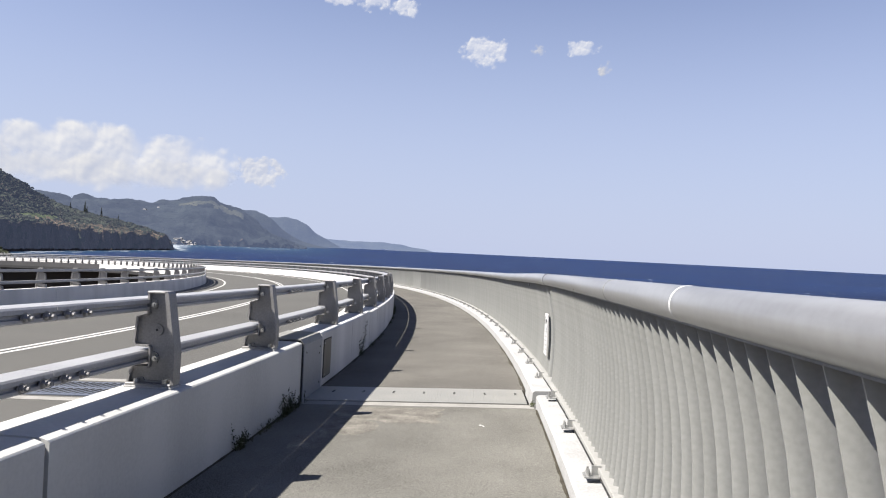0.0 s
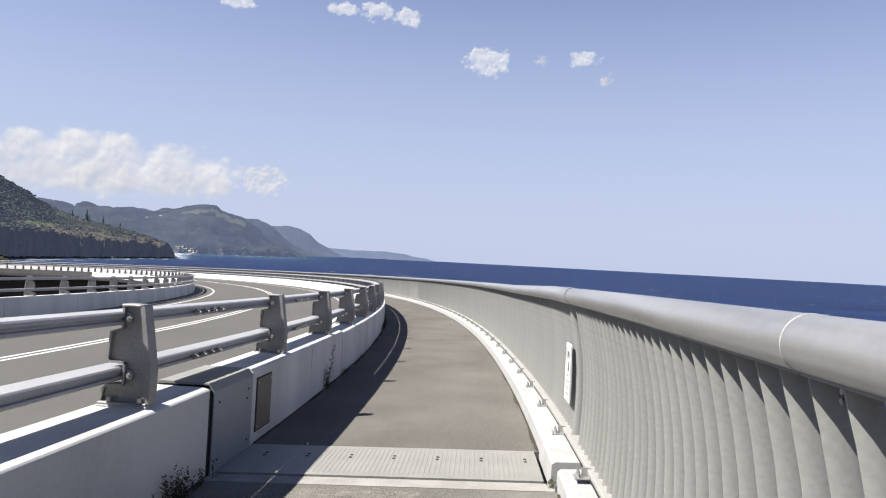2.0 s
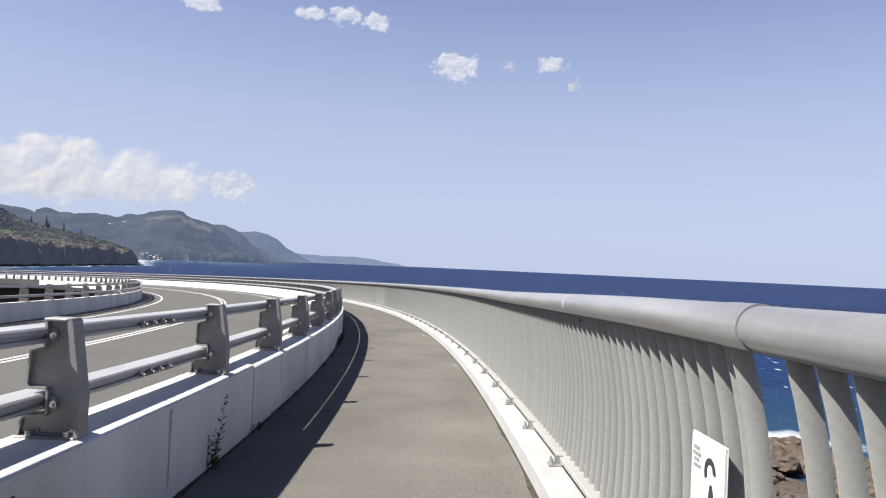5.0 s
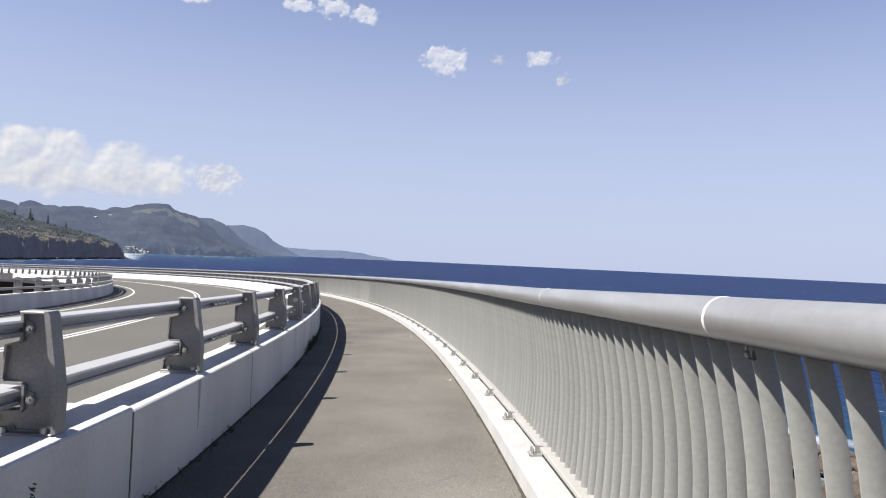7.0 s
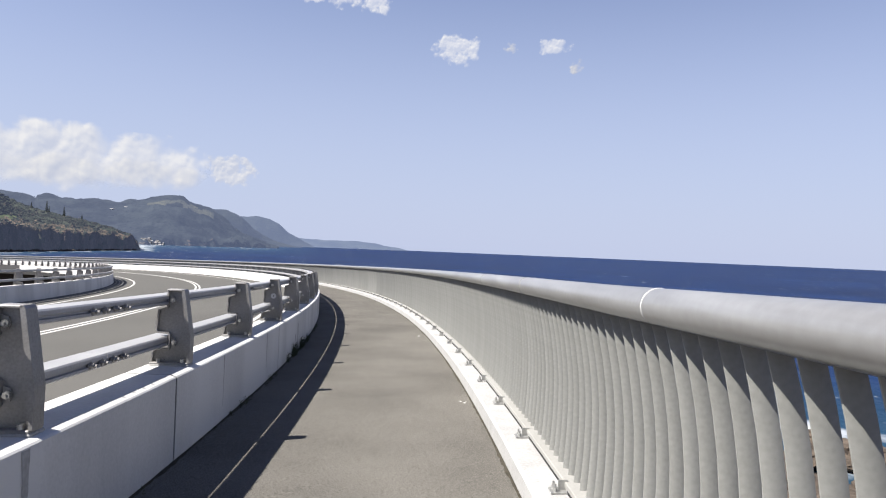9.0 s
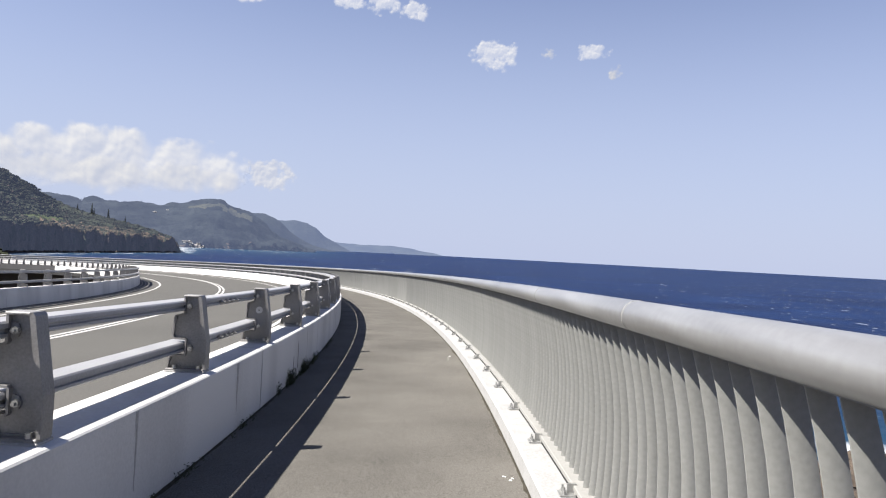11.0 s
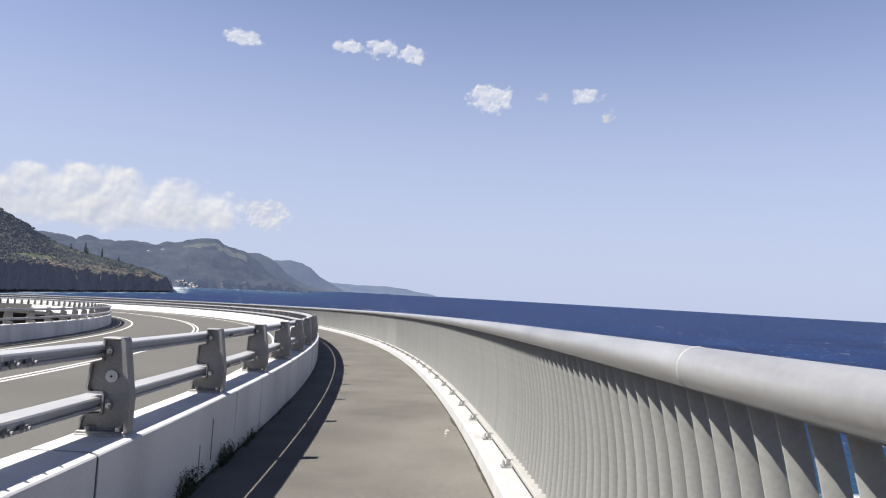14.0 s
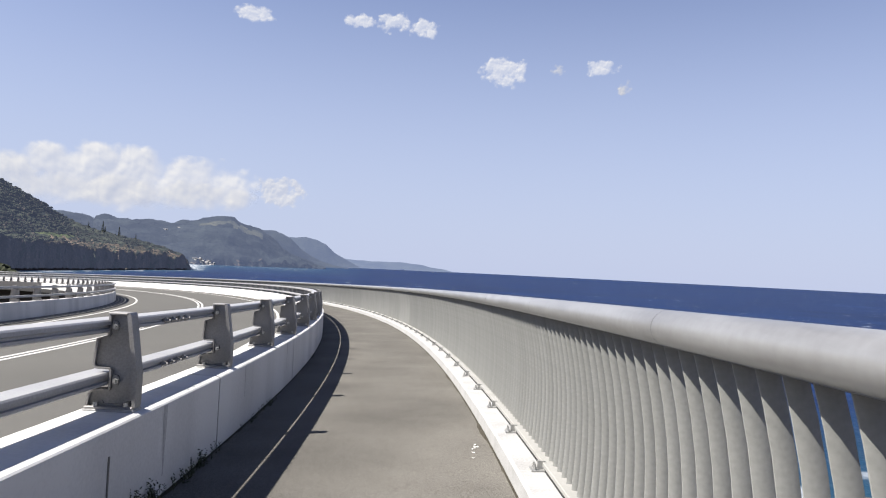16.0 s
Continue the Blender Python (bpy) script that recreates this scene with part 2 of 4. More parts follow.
def sea_material():
    m = bpy.data.materials.new("sea_water")
    m.use_nodes = True
    n, l = m.node_tree.nodes, m.node_tree.links
    b = n["Principled BSDF"]
    co = n.new("ShaderNodeTexCoord")

    def noise_node(scale, detail, stretch=(1, 1, 1)):
        mp = n.new("ShaderNodeMapping")
        mp.inputs["Scale"].default_value = stretch
        l.new(co.outputs["Object"], mp.inputs["Vector"])
        t = n.new("ShaderNodeTexNoise")
        t.inputs["Scale"].default_value, t.inputs["Detail"].default_value = scale, detail
        l.new(mp.outputs[0], t.inputs["Vector"])
        return t

    def ramp(src, a, ca, b_, cb):
        r = n.new("ShaderNodeValToRGB")
        r.color_ramp.elements[0].position, r.color_ramp.elements[1].position = a, b_
        r.color_ramp.elements[0].color, r.color_ramp.elements[1].color = ca, cb
        l.new(src, r.inputs[0])
        return r
    swell = noise_node(0.03, 8, (0.6, 1.0, 1))
    chop = noise_node(0.25, 6, (1, 0.6, 1))
    caps = noise_node(0.34, 5, (1.0, 0.5, 1))
    deep = ramp(swell.outputs[0], 0.36, (0.0008, 0.0066, 0.0335, 1), 0.66, (0.0022, 0.0136, 0.0570, 1))
    # whitecaps: the crests of the noise
    near_caps = ramp(caps.outputs[0], 0.67, (0, 0, 0, 1), 0.71, (1, 1, 1, 1))
    big_caps = noise_node(0.085, 4, (1.0, 0.7, 1))
    far_caps = ramp(big_caps.outputs[0], 0.69, (0, 0, 0, 1), 0.73, (1, 1, 1, 1))
    white = n.new("ShaderNodeMix")
    white.data_type, white.blend_type = "RGBA", "LIGHTEN"
    white.inputs[0].default_value = 1.0
    l.new(near_caps.outputs[0], white.inputs[6])
    l.new(far_caps.outputs[0], white.inputs[7])
    # surf and turquoise shallows by the distance to the shore, a vertex attribute of the sheet
    at_ = n.new("ShaderNodeAttribute")
    at_.attribute_name = "shallow"
    mixt = n.new("ShaderNodeMix")
    mixt.data_type = "RGBA"
    l.new(at_.outputs["Fac"], mixt.inputs[0])
    streak = noise_node(0.004, 7, (0.35, 1.6, 1))
    shade = ramp(streak.outputs[0], 0.36, (0.72, 0.76, 0.80, 1), 0.64, (1.22, 1.2, 1.15, 1))
    gust = n.new("ShaderNodeMix")
    gust.data_type, gust.blend_type = "RGBA", "MULTIPLY"
    gust.inputs[0].default_value = 1.0
    l.new(deep.outputs[0], gust.inputs[6])
    l.new(shade.outputs[0], gust.inputs[7])
    l.new(gust.outputs[2], mixt.inputs[6])
    mixt.inputs[7].default_value = (0.010, 0.036, 0.062, 1)
    foam = n.new("ShaderNodeMath")
    foam.operation = "MULTIPLY_ADD"
    fn = noise_node(0.05, 8)
    l.new(at_.outputs["Fac"], foam.inputs[0])
    foam.inputs[1].default_value = 0.33
    l.new(fn.outputs[0], foam.inputs[2])
    fr = ramp(foam.outputs[0], 0.76, (0, 0, 0, 1), 0.86, (1, 1, 1, 1))
    mx = n.new("ShaderNodeMath")
    mx.operation = "MAXIMUM"
    l.new(white.outputs[2], mx.inputs[0])
    l.new(fr.outputs[0], mx.inputs[1])
    fin = n.new("ShaderNodeMix")
    fin.data_type = "RGBA"
    l.new(mx.outputs[0], fin.inputs[0])
    l.new(mixt.outputs[2], fin.inputs[6])
    fin.inputs[7].default_value = (0.34, 0.36, 0.38, 1)
    l.new(fin.outputs[2], b.inputs["Base Color"])
    b.inputs["Roughness"].default_value, b.inputs["Specular IOR Level"].default_value = 0.5, 0.09
    bp = n.new("ShaderNodeBump")
    bp.inputs["Strength"].default_value, bp.inputs["Distance"].default_value = 0.6, 1.2
    l.new(chop.outputs[0], bp.inputs["Height"])
    l.new(bp.outputs[0], b.inputs["Normal"])
    return m


def lerp(pairs, v):
    return float(np.interp(v, [p[0] for p in pairs], [p[1] for p in pairs]))


def bearing(az, d, z):
    a = radians(az)
    return Vector((1.2 - d * math.sin(a), 10 + d * math.cos(a), z))


# distance of the waterline by bearing, left of straight ahead
SHORE = [(-60, 80), (-35, 84), (-24, 90), (-14, 72), (-6, 40), (4, 40), (14, 130), (30, 300), (38, 430), (42, 560), (180, 600)]
HEAD = [(27.0, 1185), (27.4, 1168), (28.5, 1120), (33.2, 930), (40.3, 740), (48, 620), (70, 480)]


def fbm(x, y, f, n=4):
    return sum(noise.noise((x * f * 2 ** i, y * f * 2 ** i, 3.1 * i)) / 2 ** i for i in range(n))


def build_sea():
    bm = bmesh.new()
    lay = bm.verts.layers.float.new("shallow")
    ds = [0.5] + [20 * 1.12 ** i for i in range(48)]
    ds = [d for d in ds if d < 4900] + [4950]
    rows = []
    azs = [-180 + 1.5 * i for i in range(240)]
    for d in ds:
        row = []
        for az in azs:
            v = bm.verts.new(bearing(az, d, SEA))
            near = max(0, 1 - abs(d - lerp(SHORE, az)) / 75) if -60 < az < 60 else 0
            head = max(0, 1 - max(0, lerp(HEAD, az) - d) / 170) if az > 26.2 else max(0, min(0.62, (d - 1000) / 1500)) * max(0, min(1, (az - 13) / 6))
            v[lay] = max(near, head)
            row.append(v)
        rows.append(row)
    for i in range(len(rows) - 1):
        for j in range(len(azs)):
            k = (j + 1) % len(azs)
            bm.faces.new((rows[i][j], rows[i][k], rows[i + 1][k], rows[i + 1][j]))
    setting("water", bm, sea_material(), "deep blue wind-ruffled sea with small whitecaps", "sea", "round")


build_sea()


def hill_material(name, dark, light, cliff, air, haze_glow, cliff_low=0.72, scale=0.012):
    """Wooded slope with rock where it is steep; a bluish emission paints in the haze of the far distance."""
    m = bpy.data.materials.new(name)
    m.use_nodes = True
    n, l = m.node_tree.nodes, m.node_tree.links
    b = n["Principled BSDF"]
    co = n.new("ShaderNodeTexCoord")
    t1 = n.new("ShaderNodeTexNoise")
    t1.inputs["Scale"].default_value, t1.inputs["Detail"].default_value = scale, 8
    l.new(co.outputs["Object"], t1.inputs["Vector"])
    t2 = n.new("ShaderNodeTexNoise")
    t2.inputs["Scale"].default_value, t2.inputs["Detail"].default_value = scale * 10, 4
    l.new(co.outputs["Object"], t2.inputs["Vector"])
    mf = n.new("ShaderNodeMath")
    mf.operation = "MULTIPLY_ADD"
    l.new(t2.outputs[0], mf.inputs[0])
    mf.inputs[1].default_value = 0.45
    l.new(t1.outputs[0], mf.inputs[2])
    r = n.new("ShaderNodeValToRGB")
    r.color_ramp.elements[0].position, r.color_ramp.elements[1].position = 0.55, 0.92
    r.color_ramp.elements[0].color, r.color_ramp.elements[1].color = (*dark, 1), (*light, 1)
    l.new(mf.outputs[0], r.inputs[0])
    ge = n.new("ShaderNodeNewGeometry")
    sp = n.new("ShaderNodeSeparateXYZ")
    l.new(ge.outputs["True Normal"], sp.inputs[0])
    ab = n.new("ShaderNodeMath")
    ab.operation = "ABSOLUTE"
    l.new(sp.outputs["Z"], ab.inputs[0])
    st = n.new("ShaderNodeMapRange")
    st.inputs["From Min"].default_value, st.inputs["From Max"].default_value = cliff_low - 0.25, cliff_low
    st.inputs["To Min"].default_value, st.inputs["To Max"].default_value = 1, 0
    l.new(ab.outputs[0], st.inputs["Value"])
    rk = n.new("ShaderNodeValToRGB")
    rk.color_ramp.elements[0].position, rk.color_ramp.elements[1].position = 0.35, 0.7
    rk.color_ramp.elements[0].color = (*[c * 0.45 for c in cliff], 1)
    rk.color_ramp.elements[1].color = (*cliff, 1)
    mp = n.new("ShaderNodeMapping")
    mp.inputs["Scale"].default_value = (1, 1, 0.25)
    l.new(co.outputs["Object"], mp.inputs["Vector"])
    t3 = n.new("ShaderNodeTexNoise")
    t3.inputs["Scale"].default_value, t3.inputs["Detail"].default_value = 0.06, 6
    l.new(mp.outputs[0], t3.inputs["Vector"])
    l.new(t3.outputs[0], rk.inputs[0])
    mix = n.new("ShaderNodeMix")
    mix.data_type = "RGBA"
    l.new(st.outputs[0], mix.inputs[0])
    l.new(r.outputs[0], mix.inputs[6])
    l.new(rk.outputs[0], mix.inputs[7])
    l.new(mix.outputs[2], b.inputs["Base Color"])
    b.inputs["Roughness"].default_value, b.inputs["Specular IOR Level"].default_value = 0.95, 0.1
    b.inputs["Emission Color"].default_value, b.inputs["Emission Strength"].default_value = (*air, 1), haze_glow
    bp = n.new("ShaderNodeBump")
    bp.inputs["Strength"].default_value, bp.inputs["Distance"].default_value = 0.8, 6.0
    l.new(t2.outputs[0], bp.inputs["Height"])
    l.new(bp.outputs[0], b.inputs["Normal"])
    return m


EYE_Z = 1.25


def lawn(p):
    """The open mown slope on the headland."""
    az = math.degrees(math.atan2(1.2 - p.x, p.y - 10))
    el = math.degrees(math.atan2(p.z - EYE_Z, math.hypot(p.x - 1.2, p.y - 10)))
    mid = 1.02 + 0.08 * (az - 36.3) + 0.05 * noise.noise((az * 3.0, 1, 4))
    return 35.2 < az < 37.6 and abs(el - mid) < 0.13


def hill(name, mat, az0, az1, nd, front, ridge, crest, label, foot=0.0, bench=(), rough=6.0, fine=0.09, step=0.12, power=1.0, back=500, terrace=None, bare=None):
    """Land from the waterline front(az) up to a crest that stands at the angle ridge(az), crest(az) metres off.
    bench: (elevation by bearing) of a cliff top right behind the waterline."""
    bm = bmesh.new()
    rows = []
    n = int((az1 - az0) / step)
    for i in range(n + 1):
        az = az0 + (az1 - az0) * i / n
        d0, d1 = lerp(front, az), lerp(crest, az)
        d0 += 22 * fbm(az * 0.9, 3, 1.0, 3) * (d0 / 1000)
        zr = EYE_Z + math.tan(radians(lerp(ridge, az))) * d1
        row = [bm.verts.new(bearing(az, d0 - 6, SEA - 3))]
        zb = SEA + 2
        if bench:
            zb = EYE_Z + math.tan(radians(lerp(bench, az))) * (d0 + 20)
            zb += 7 * fbm(az * 1.7, 12, 1.0, 4) * (d0 / 1000)
            for q in (0.0, 0.12, 0.35, 0.6, 0.85, 1.0):
                jit = 14 * fbm(az * 2.3, q * 1.5 + 7, 1.0, 4) + 3 * abs(noise.noise((az * 9.0, 2, q * 2)))
                row.append(bm.verts.new(bearing(az, d0 + 16 * q + jit * (1 - q * 0.5), SEA + 1 + (zb - SEA - 1) * q)))
        start, zs = lerp(front, az) + 20, EYE_Z + math.tan(radians(lerp(bench, az))) * d0 if bench else zb
        for j in range(1, nd + 1):
            q = j / nd
            d = start + (d1 - start) * q
            h = zs + (zr - zs) * q ** power
            if terrace:
                w = max(0.0, min(1.0, (az - terrace[0]) / 1.5, (terrace[1] - az) / 3.0))
                h += w * (zs + (zr - zs) * lerp([(0, 0), (0.5, 0.62), (0.62, 0.70), (0.84, 0.82), (1, 1)], q) - h)
            w = bearing(az, d, 0)
            h += rough * fbm(w.x, w.y, 0.012, 4) * (1 - 0.55 * q) * min(1, j / 3) + 0.35 * rough * noise.noise((w.x * fine, w.y * fine, 1))
            row.append(bm.verts.new((w.x, w.y, max(h, SEA + 1))))
        w = bearing(az, d1 + back, 0)
        row.append(bm.verts.new((w.x, w.y, SEA - 2)))
        rows.append(row)
    for a, b in zip(rows, rows[1:]):
        for j in range(len(a) - 1):
            f = bm.faces.new((a[j], b[j], b[j + 1], a[j + 1]))
            az = math.degrees(math.atan2(1.2 - a[j].co.x, a[j].co.y - 10))
            q = (j - (6 if bench else 0)) / nd
            if terrace and terrace[2] < az < terrace[3] and 0.60 < q + 0.05 * noise.noise((az * 1.3, 0, 5)) < 0.86:
                f.material_index = 1
            if bare and az < bare[0] and j in bare[1] and j < 20 - 1.8 * max(0, az - 31) + 7 * noise.noise((az * 2.1, 0, 9)) and noise.noise((az * 5.0, j * 0.6, 2)) > -0.15:
                f.material_index = 1
            if bare and lawn(a[j].co):
                f.material_index = 2
    ob = setting(name, bm, mat, label, "hill", "round")
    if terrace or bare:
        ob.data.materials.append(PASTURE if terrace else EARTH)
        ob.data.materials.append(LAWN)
    return ob


# haze is painted into the hill materials as bluish emission, stronger farther off
HAZE_AIR = (0.31, 0.39, 0.63)
NEAR_HILL = hill_material("near_headland", (0.0066, 0.0088, 0.0056), (0.0370, 0.0425, 0.0270), (0.0800, 0.0600, 0.0530), HAZE_AIR, 0.0400, 0.62, 0.02)
MID_HILL = hill_material("wooded_range", (0.0008, 0.0016, 0.0018), (0.0145, 0.0174, 0.0160), (0.0884, 0.0680, 0.0510), HAZE_AIR, 0.1010, 0.34, 0.008)
FAR_HILL = hill_material("far_range", (0.0030, 0.0040, 0.0036), (0.0130, 0.0150, 0.0105), (0.0680, 0.0578, 0.0476), HAZE_AIR, 0.1280, 0.5, 0.006)
LAST_HILL = hill_material("farthest_range", (0.0030, 0.0040, 0.0040), (0.0130, 0.0150, 0.0110), (0.0680, 0.0578, 0.0476), HAZE_AIR, 0.1700, 0.5, 0.006)
TAIL_HILL = hill_material("low_far_headland", (0.0050, 0.0066, 0.0060), (0.0200, 0.0230, 0.0170), (0.0680, 0.0578, 0.0476), HAZE_AIR, 0.2250, 0.5, 0.006)

LAWN = hill_material("headland_lawn", (0.0330, 0.0430, 0.0150), (0.0700, 0.0820, 0.0330), (0.0500, 0.0560, 0.0270), HAZE_AIR, 0.0380, 0.3, 0.02)
PASTURE = hill_material("far_pasture", (0.0190, 0.0200, 0.0115), (0.0440, 0.0420, 0.0240), (0.0340, 0.0272, 0.0224), HAZE_AIR, 0.1122, 0.3, 0.01)
EARTH = hill_material("bare_earth", (0.0170, 0.0170, 0.0095), (0.1350, 0.0980, 0.0680), (0.0816, 0.0578, 0.0422), HAZE_AIR, 0.0380, 0.3, 0.03)

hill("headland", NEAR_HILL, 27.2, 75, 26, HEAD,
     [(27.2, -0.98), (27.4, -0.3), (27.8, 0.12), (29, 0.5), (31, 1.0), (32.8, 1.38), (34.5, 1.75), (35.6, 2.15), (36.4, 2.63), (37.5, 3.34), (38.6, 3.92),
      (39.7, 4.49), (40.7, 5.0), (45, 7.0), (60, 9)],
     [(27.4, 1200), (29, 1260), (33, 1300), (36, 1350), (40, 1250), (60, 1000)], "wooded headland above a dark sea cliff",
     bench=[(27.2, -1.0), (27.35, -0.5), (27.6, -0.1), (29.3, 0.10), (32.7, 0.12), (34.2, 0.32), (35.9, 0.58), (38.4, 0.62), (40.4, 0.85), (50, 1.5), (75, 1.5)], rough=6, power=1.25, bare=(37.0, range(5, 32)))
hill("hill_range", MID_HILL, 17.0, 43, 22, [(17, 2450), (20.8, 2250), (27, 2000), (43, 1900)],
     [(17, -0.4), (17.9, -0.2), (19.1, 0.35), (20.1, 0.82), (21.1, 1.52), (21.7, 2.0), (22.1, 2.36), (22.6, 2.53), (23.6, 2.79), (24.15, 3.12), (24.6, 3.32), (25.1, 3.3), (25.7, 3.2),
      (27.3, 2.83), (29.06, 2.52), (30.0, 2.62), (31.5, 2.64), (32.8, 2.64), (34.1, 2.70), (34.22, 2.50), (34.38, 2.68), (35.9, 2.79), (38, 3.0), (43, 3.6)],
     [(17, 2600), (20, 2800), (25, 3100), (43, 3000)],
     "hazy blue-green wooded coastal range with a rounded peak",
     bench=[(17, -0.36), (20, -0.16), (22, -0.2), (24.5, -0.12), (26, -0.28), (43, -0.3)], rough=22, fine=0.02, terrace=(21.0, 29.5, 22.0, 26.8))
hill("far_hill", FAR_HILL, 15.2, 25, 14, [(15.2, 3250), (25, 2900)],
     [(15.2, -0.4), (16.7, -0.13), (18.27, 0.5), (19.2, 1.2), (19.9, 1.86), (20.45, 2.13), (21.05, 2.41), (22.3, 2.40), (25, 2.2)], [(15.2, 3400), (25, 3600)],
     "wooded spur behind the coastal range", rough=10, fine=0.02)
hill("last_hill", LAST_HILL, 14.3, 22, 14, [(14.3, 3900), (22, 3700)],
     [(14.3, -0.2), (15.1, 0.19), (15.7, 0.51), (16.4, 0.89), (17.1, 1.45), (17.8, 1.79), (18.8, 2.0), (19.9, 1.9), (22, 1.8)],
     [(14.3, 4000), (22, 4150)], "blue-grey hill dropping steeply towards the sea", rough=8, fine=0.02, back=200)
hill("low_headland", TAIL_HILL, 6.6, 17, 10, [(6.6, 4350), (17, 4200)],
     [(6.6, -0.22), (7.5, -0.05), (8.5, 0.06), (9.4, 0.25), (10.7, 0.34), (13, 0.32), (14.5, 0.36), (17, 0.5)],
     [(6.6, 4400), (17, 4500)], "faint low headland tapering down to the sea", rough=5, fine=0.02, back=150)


def build_shore():
    """Rock shelf at the foot of the bridge, rising to the hillside on the landward side."""
    bm = bmesh.new()
    azs = [-180 + 2 * i for i in range(180)]
    rows = []
    for q in [i / 46 for i in range(47)]:
        row = []
        for az in azs:
            d = 1 + (lerp(SHORE, az) * (1 + 0.10 * noise.noise((az * 0.08, 1, 2))) if -60 < az < 60 else 330) * q
            w = bearing(az, d, 0)
            z = SEA + 1.6 * (1 - q ** 4) + 1.3 * fbm(w.x, w.y, 0.09, 4) * (1 - q * 0.5) - 1.2 * max(0, q - 0.85) / 0.15
            if 46 < az < 170:
                z += 60 * max(0, (d - 90) / 240) ** 1.4 * min(1, (az - 46) / 14, (170 - az) / 25)
            row.append(bm.verts.new((w.x, w.y, z)))
        rows.append(row)
    for a, b in zip(rows, rows[1:]):
        for j in range(len(azs)):
            k = (j + 1) % len(azs)
            bm.faces.new((a[j], a[k], b[k], b[j]))
    setting("ground", bm, ROCK, "brown wave-cut rock shelf below the bridge", "rock shelf", False)


build_shore()


def boulder(seed):
    bm = bmesh.new()
    bmesh.ops.create_icosphere(bm, subdivisions=3, radius=1)
    for v in bm.verts:
        n_ = noise.noise(v.co * 0.9 + Vector((seed * 7.3, 0, 0))) * 0.5 + noise.noise(v.co * 2.6 + Vector((0, seed * 3.1, 0))) * 0.2
        v.co *= 1 + n_
        v.co.z *= 0.6
    ob = part("boulder", bm, ROCK)
    return tagged(ob, "rough brown boulder on the wave-washed rock shelf", "boulder", "boulders on the shore")


BOULDERS = [boulder(i) for i in range(3)]
rnd = random.Random(4)
for i, b_ in enumerate(BOULDERS):
    b_.scale = (2.4, 2.0, 1.8)
    v_ = bearing(-20 - i * 4, 80 + 4 * i, SEA + 1.4)
    b_.matrix_basis = pose(*v_, 0, 0, 50 * i) @ Matrix.Diagonal((2.4, 2.0, 1.8, 1))
for i in range(170):
    az = rnd.uniform(-42, -8)
    d = lerp(SHORE, az) * (1.04 - 0.34 * rnd.random() ** 1.4)
    b_ = copy_thing(BOULDERS[i % 3], pose(*bearing(az, d, SEA + rnd.uniform(0.4, 1.5)), rnd.uniform(-15, 15), rnd.uniform(-15, 15), rnd.uniform(0, 360)))
    f_ = rnd.uniform(0.35, 1.25)
    b_.scale = (b_.scale[0] * f_, b_.scale[1] * f_, b_.scale[2] * f_)


def clump_stuff(name, spots, mat, label, category):
    """Many small leafy clumps as one object: each a squashed, ragged little dome."""
    verts, faces = [], []
    r_ = random.Random(11)
    for c, rad in spots:
        base = len(verts)
        rings, seg = 3, 7
        for i in range(rings):
            el = radians(-10 + 38 * i)
            for j in range(seg):
                a = 2 * math.pi * (j + 0.5 * (i % 2)) / seg
                k = rad * r_.uniform(0.72, 1.2)
                verts.append((c.x + k * math.cos(el) * math.cos(a), c.y + k * math.cos(el) * math.sin(a), c.z + k * 0.85 * math.sin(el)))
        verts.append((c.x, c.y, c.z + rad * r_.uniform(0.7, 1.05)))
        for i in range(rings - 1):
            for j in range(seg):
                k = (j + 1) % seg
                faces.append((base + i * seg + j, base + i * seg + k, base + (i + 1) * seg + k, base + (i + 1) * seg + j))
        top = base + rings * seg
        for j in range(seg):
            faces.append((base + (rings - 1) * seg + j, base + (rings - 1) * seg + (j + 1) % seg, top))
    me = bpy.data.meshes.new(name)
    me.from_pydata(verts, [], faces)
    me.materials.append(mat)
    return tagged(new(name, me), label, category, "", "stuff")


def trees_on(hill_name, count, az0, az1, lo, hi, r0, r1, seed, drop=0.35):
    """Spots on a hill's mesh, chosen between two fractions of its rows."""
    vs = [v.co for v in bpy.data.objects[hill_name].data.vertices]
    r_ = random.Random(seed)
    out = []
    while len(out) < count:
        v = r_.choice(vs)
        az = math.degrees(math.atan2(1.2 - v.x, v.y - 10))
        if az0 <= az <= az1 and lo < v.z < hi and not (hill_name == "headland" and lawn(v)):
            w = v + Vector((r_.uniform(-4, 4), r_.uniform(-4, 4), 0))
            rad = r_.uniform(r0, r1)
            out.append((w + Vector((0, 0, -drop * rad)), rad))
    return out


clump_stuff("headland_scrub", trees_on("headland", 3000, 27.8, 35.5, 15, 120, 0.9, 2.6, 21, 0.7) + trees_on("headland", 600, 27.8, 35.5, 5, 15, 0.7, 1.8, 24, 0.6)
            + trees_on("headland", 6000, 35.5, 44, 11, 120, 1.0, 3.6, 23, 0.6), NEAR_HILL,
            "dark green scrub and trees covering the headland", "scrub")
clump_stuff("range_trees", trees_on("hill_range", 1600, 17, 42, 0, 260, 1.0, 2.4, 22, 0.4), MID_HILL, "bluish trees along the wooded range", "trees")
clump_stuff("fallen_rocks", [(bearing(az, lerp(HEAD, az) - rnd.uniform(2, 16), SEA + 0.2), rnd.uniform(0.7, 2.6)) for az in [27.5 + 0.06 * i for i in range(260)]],
            ROCK, "fallen rocks at the foot of the sea cliff", "rocks")
SCRUB_SPOTS = []
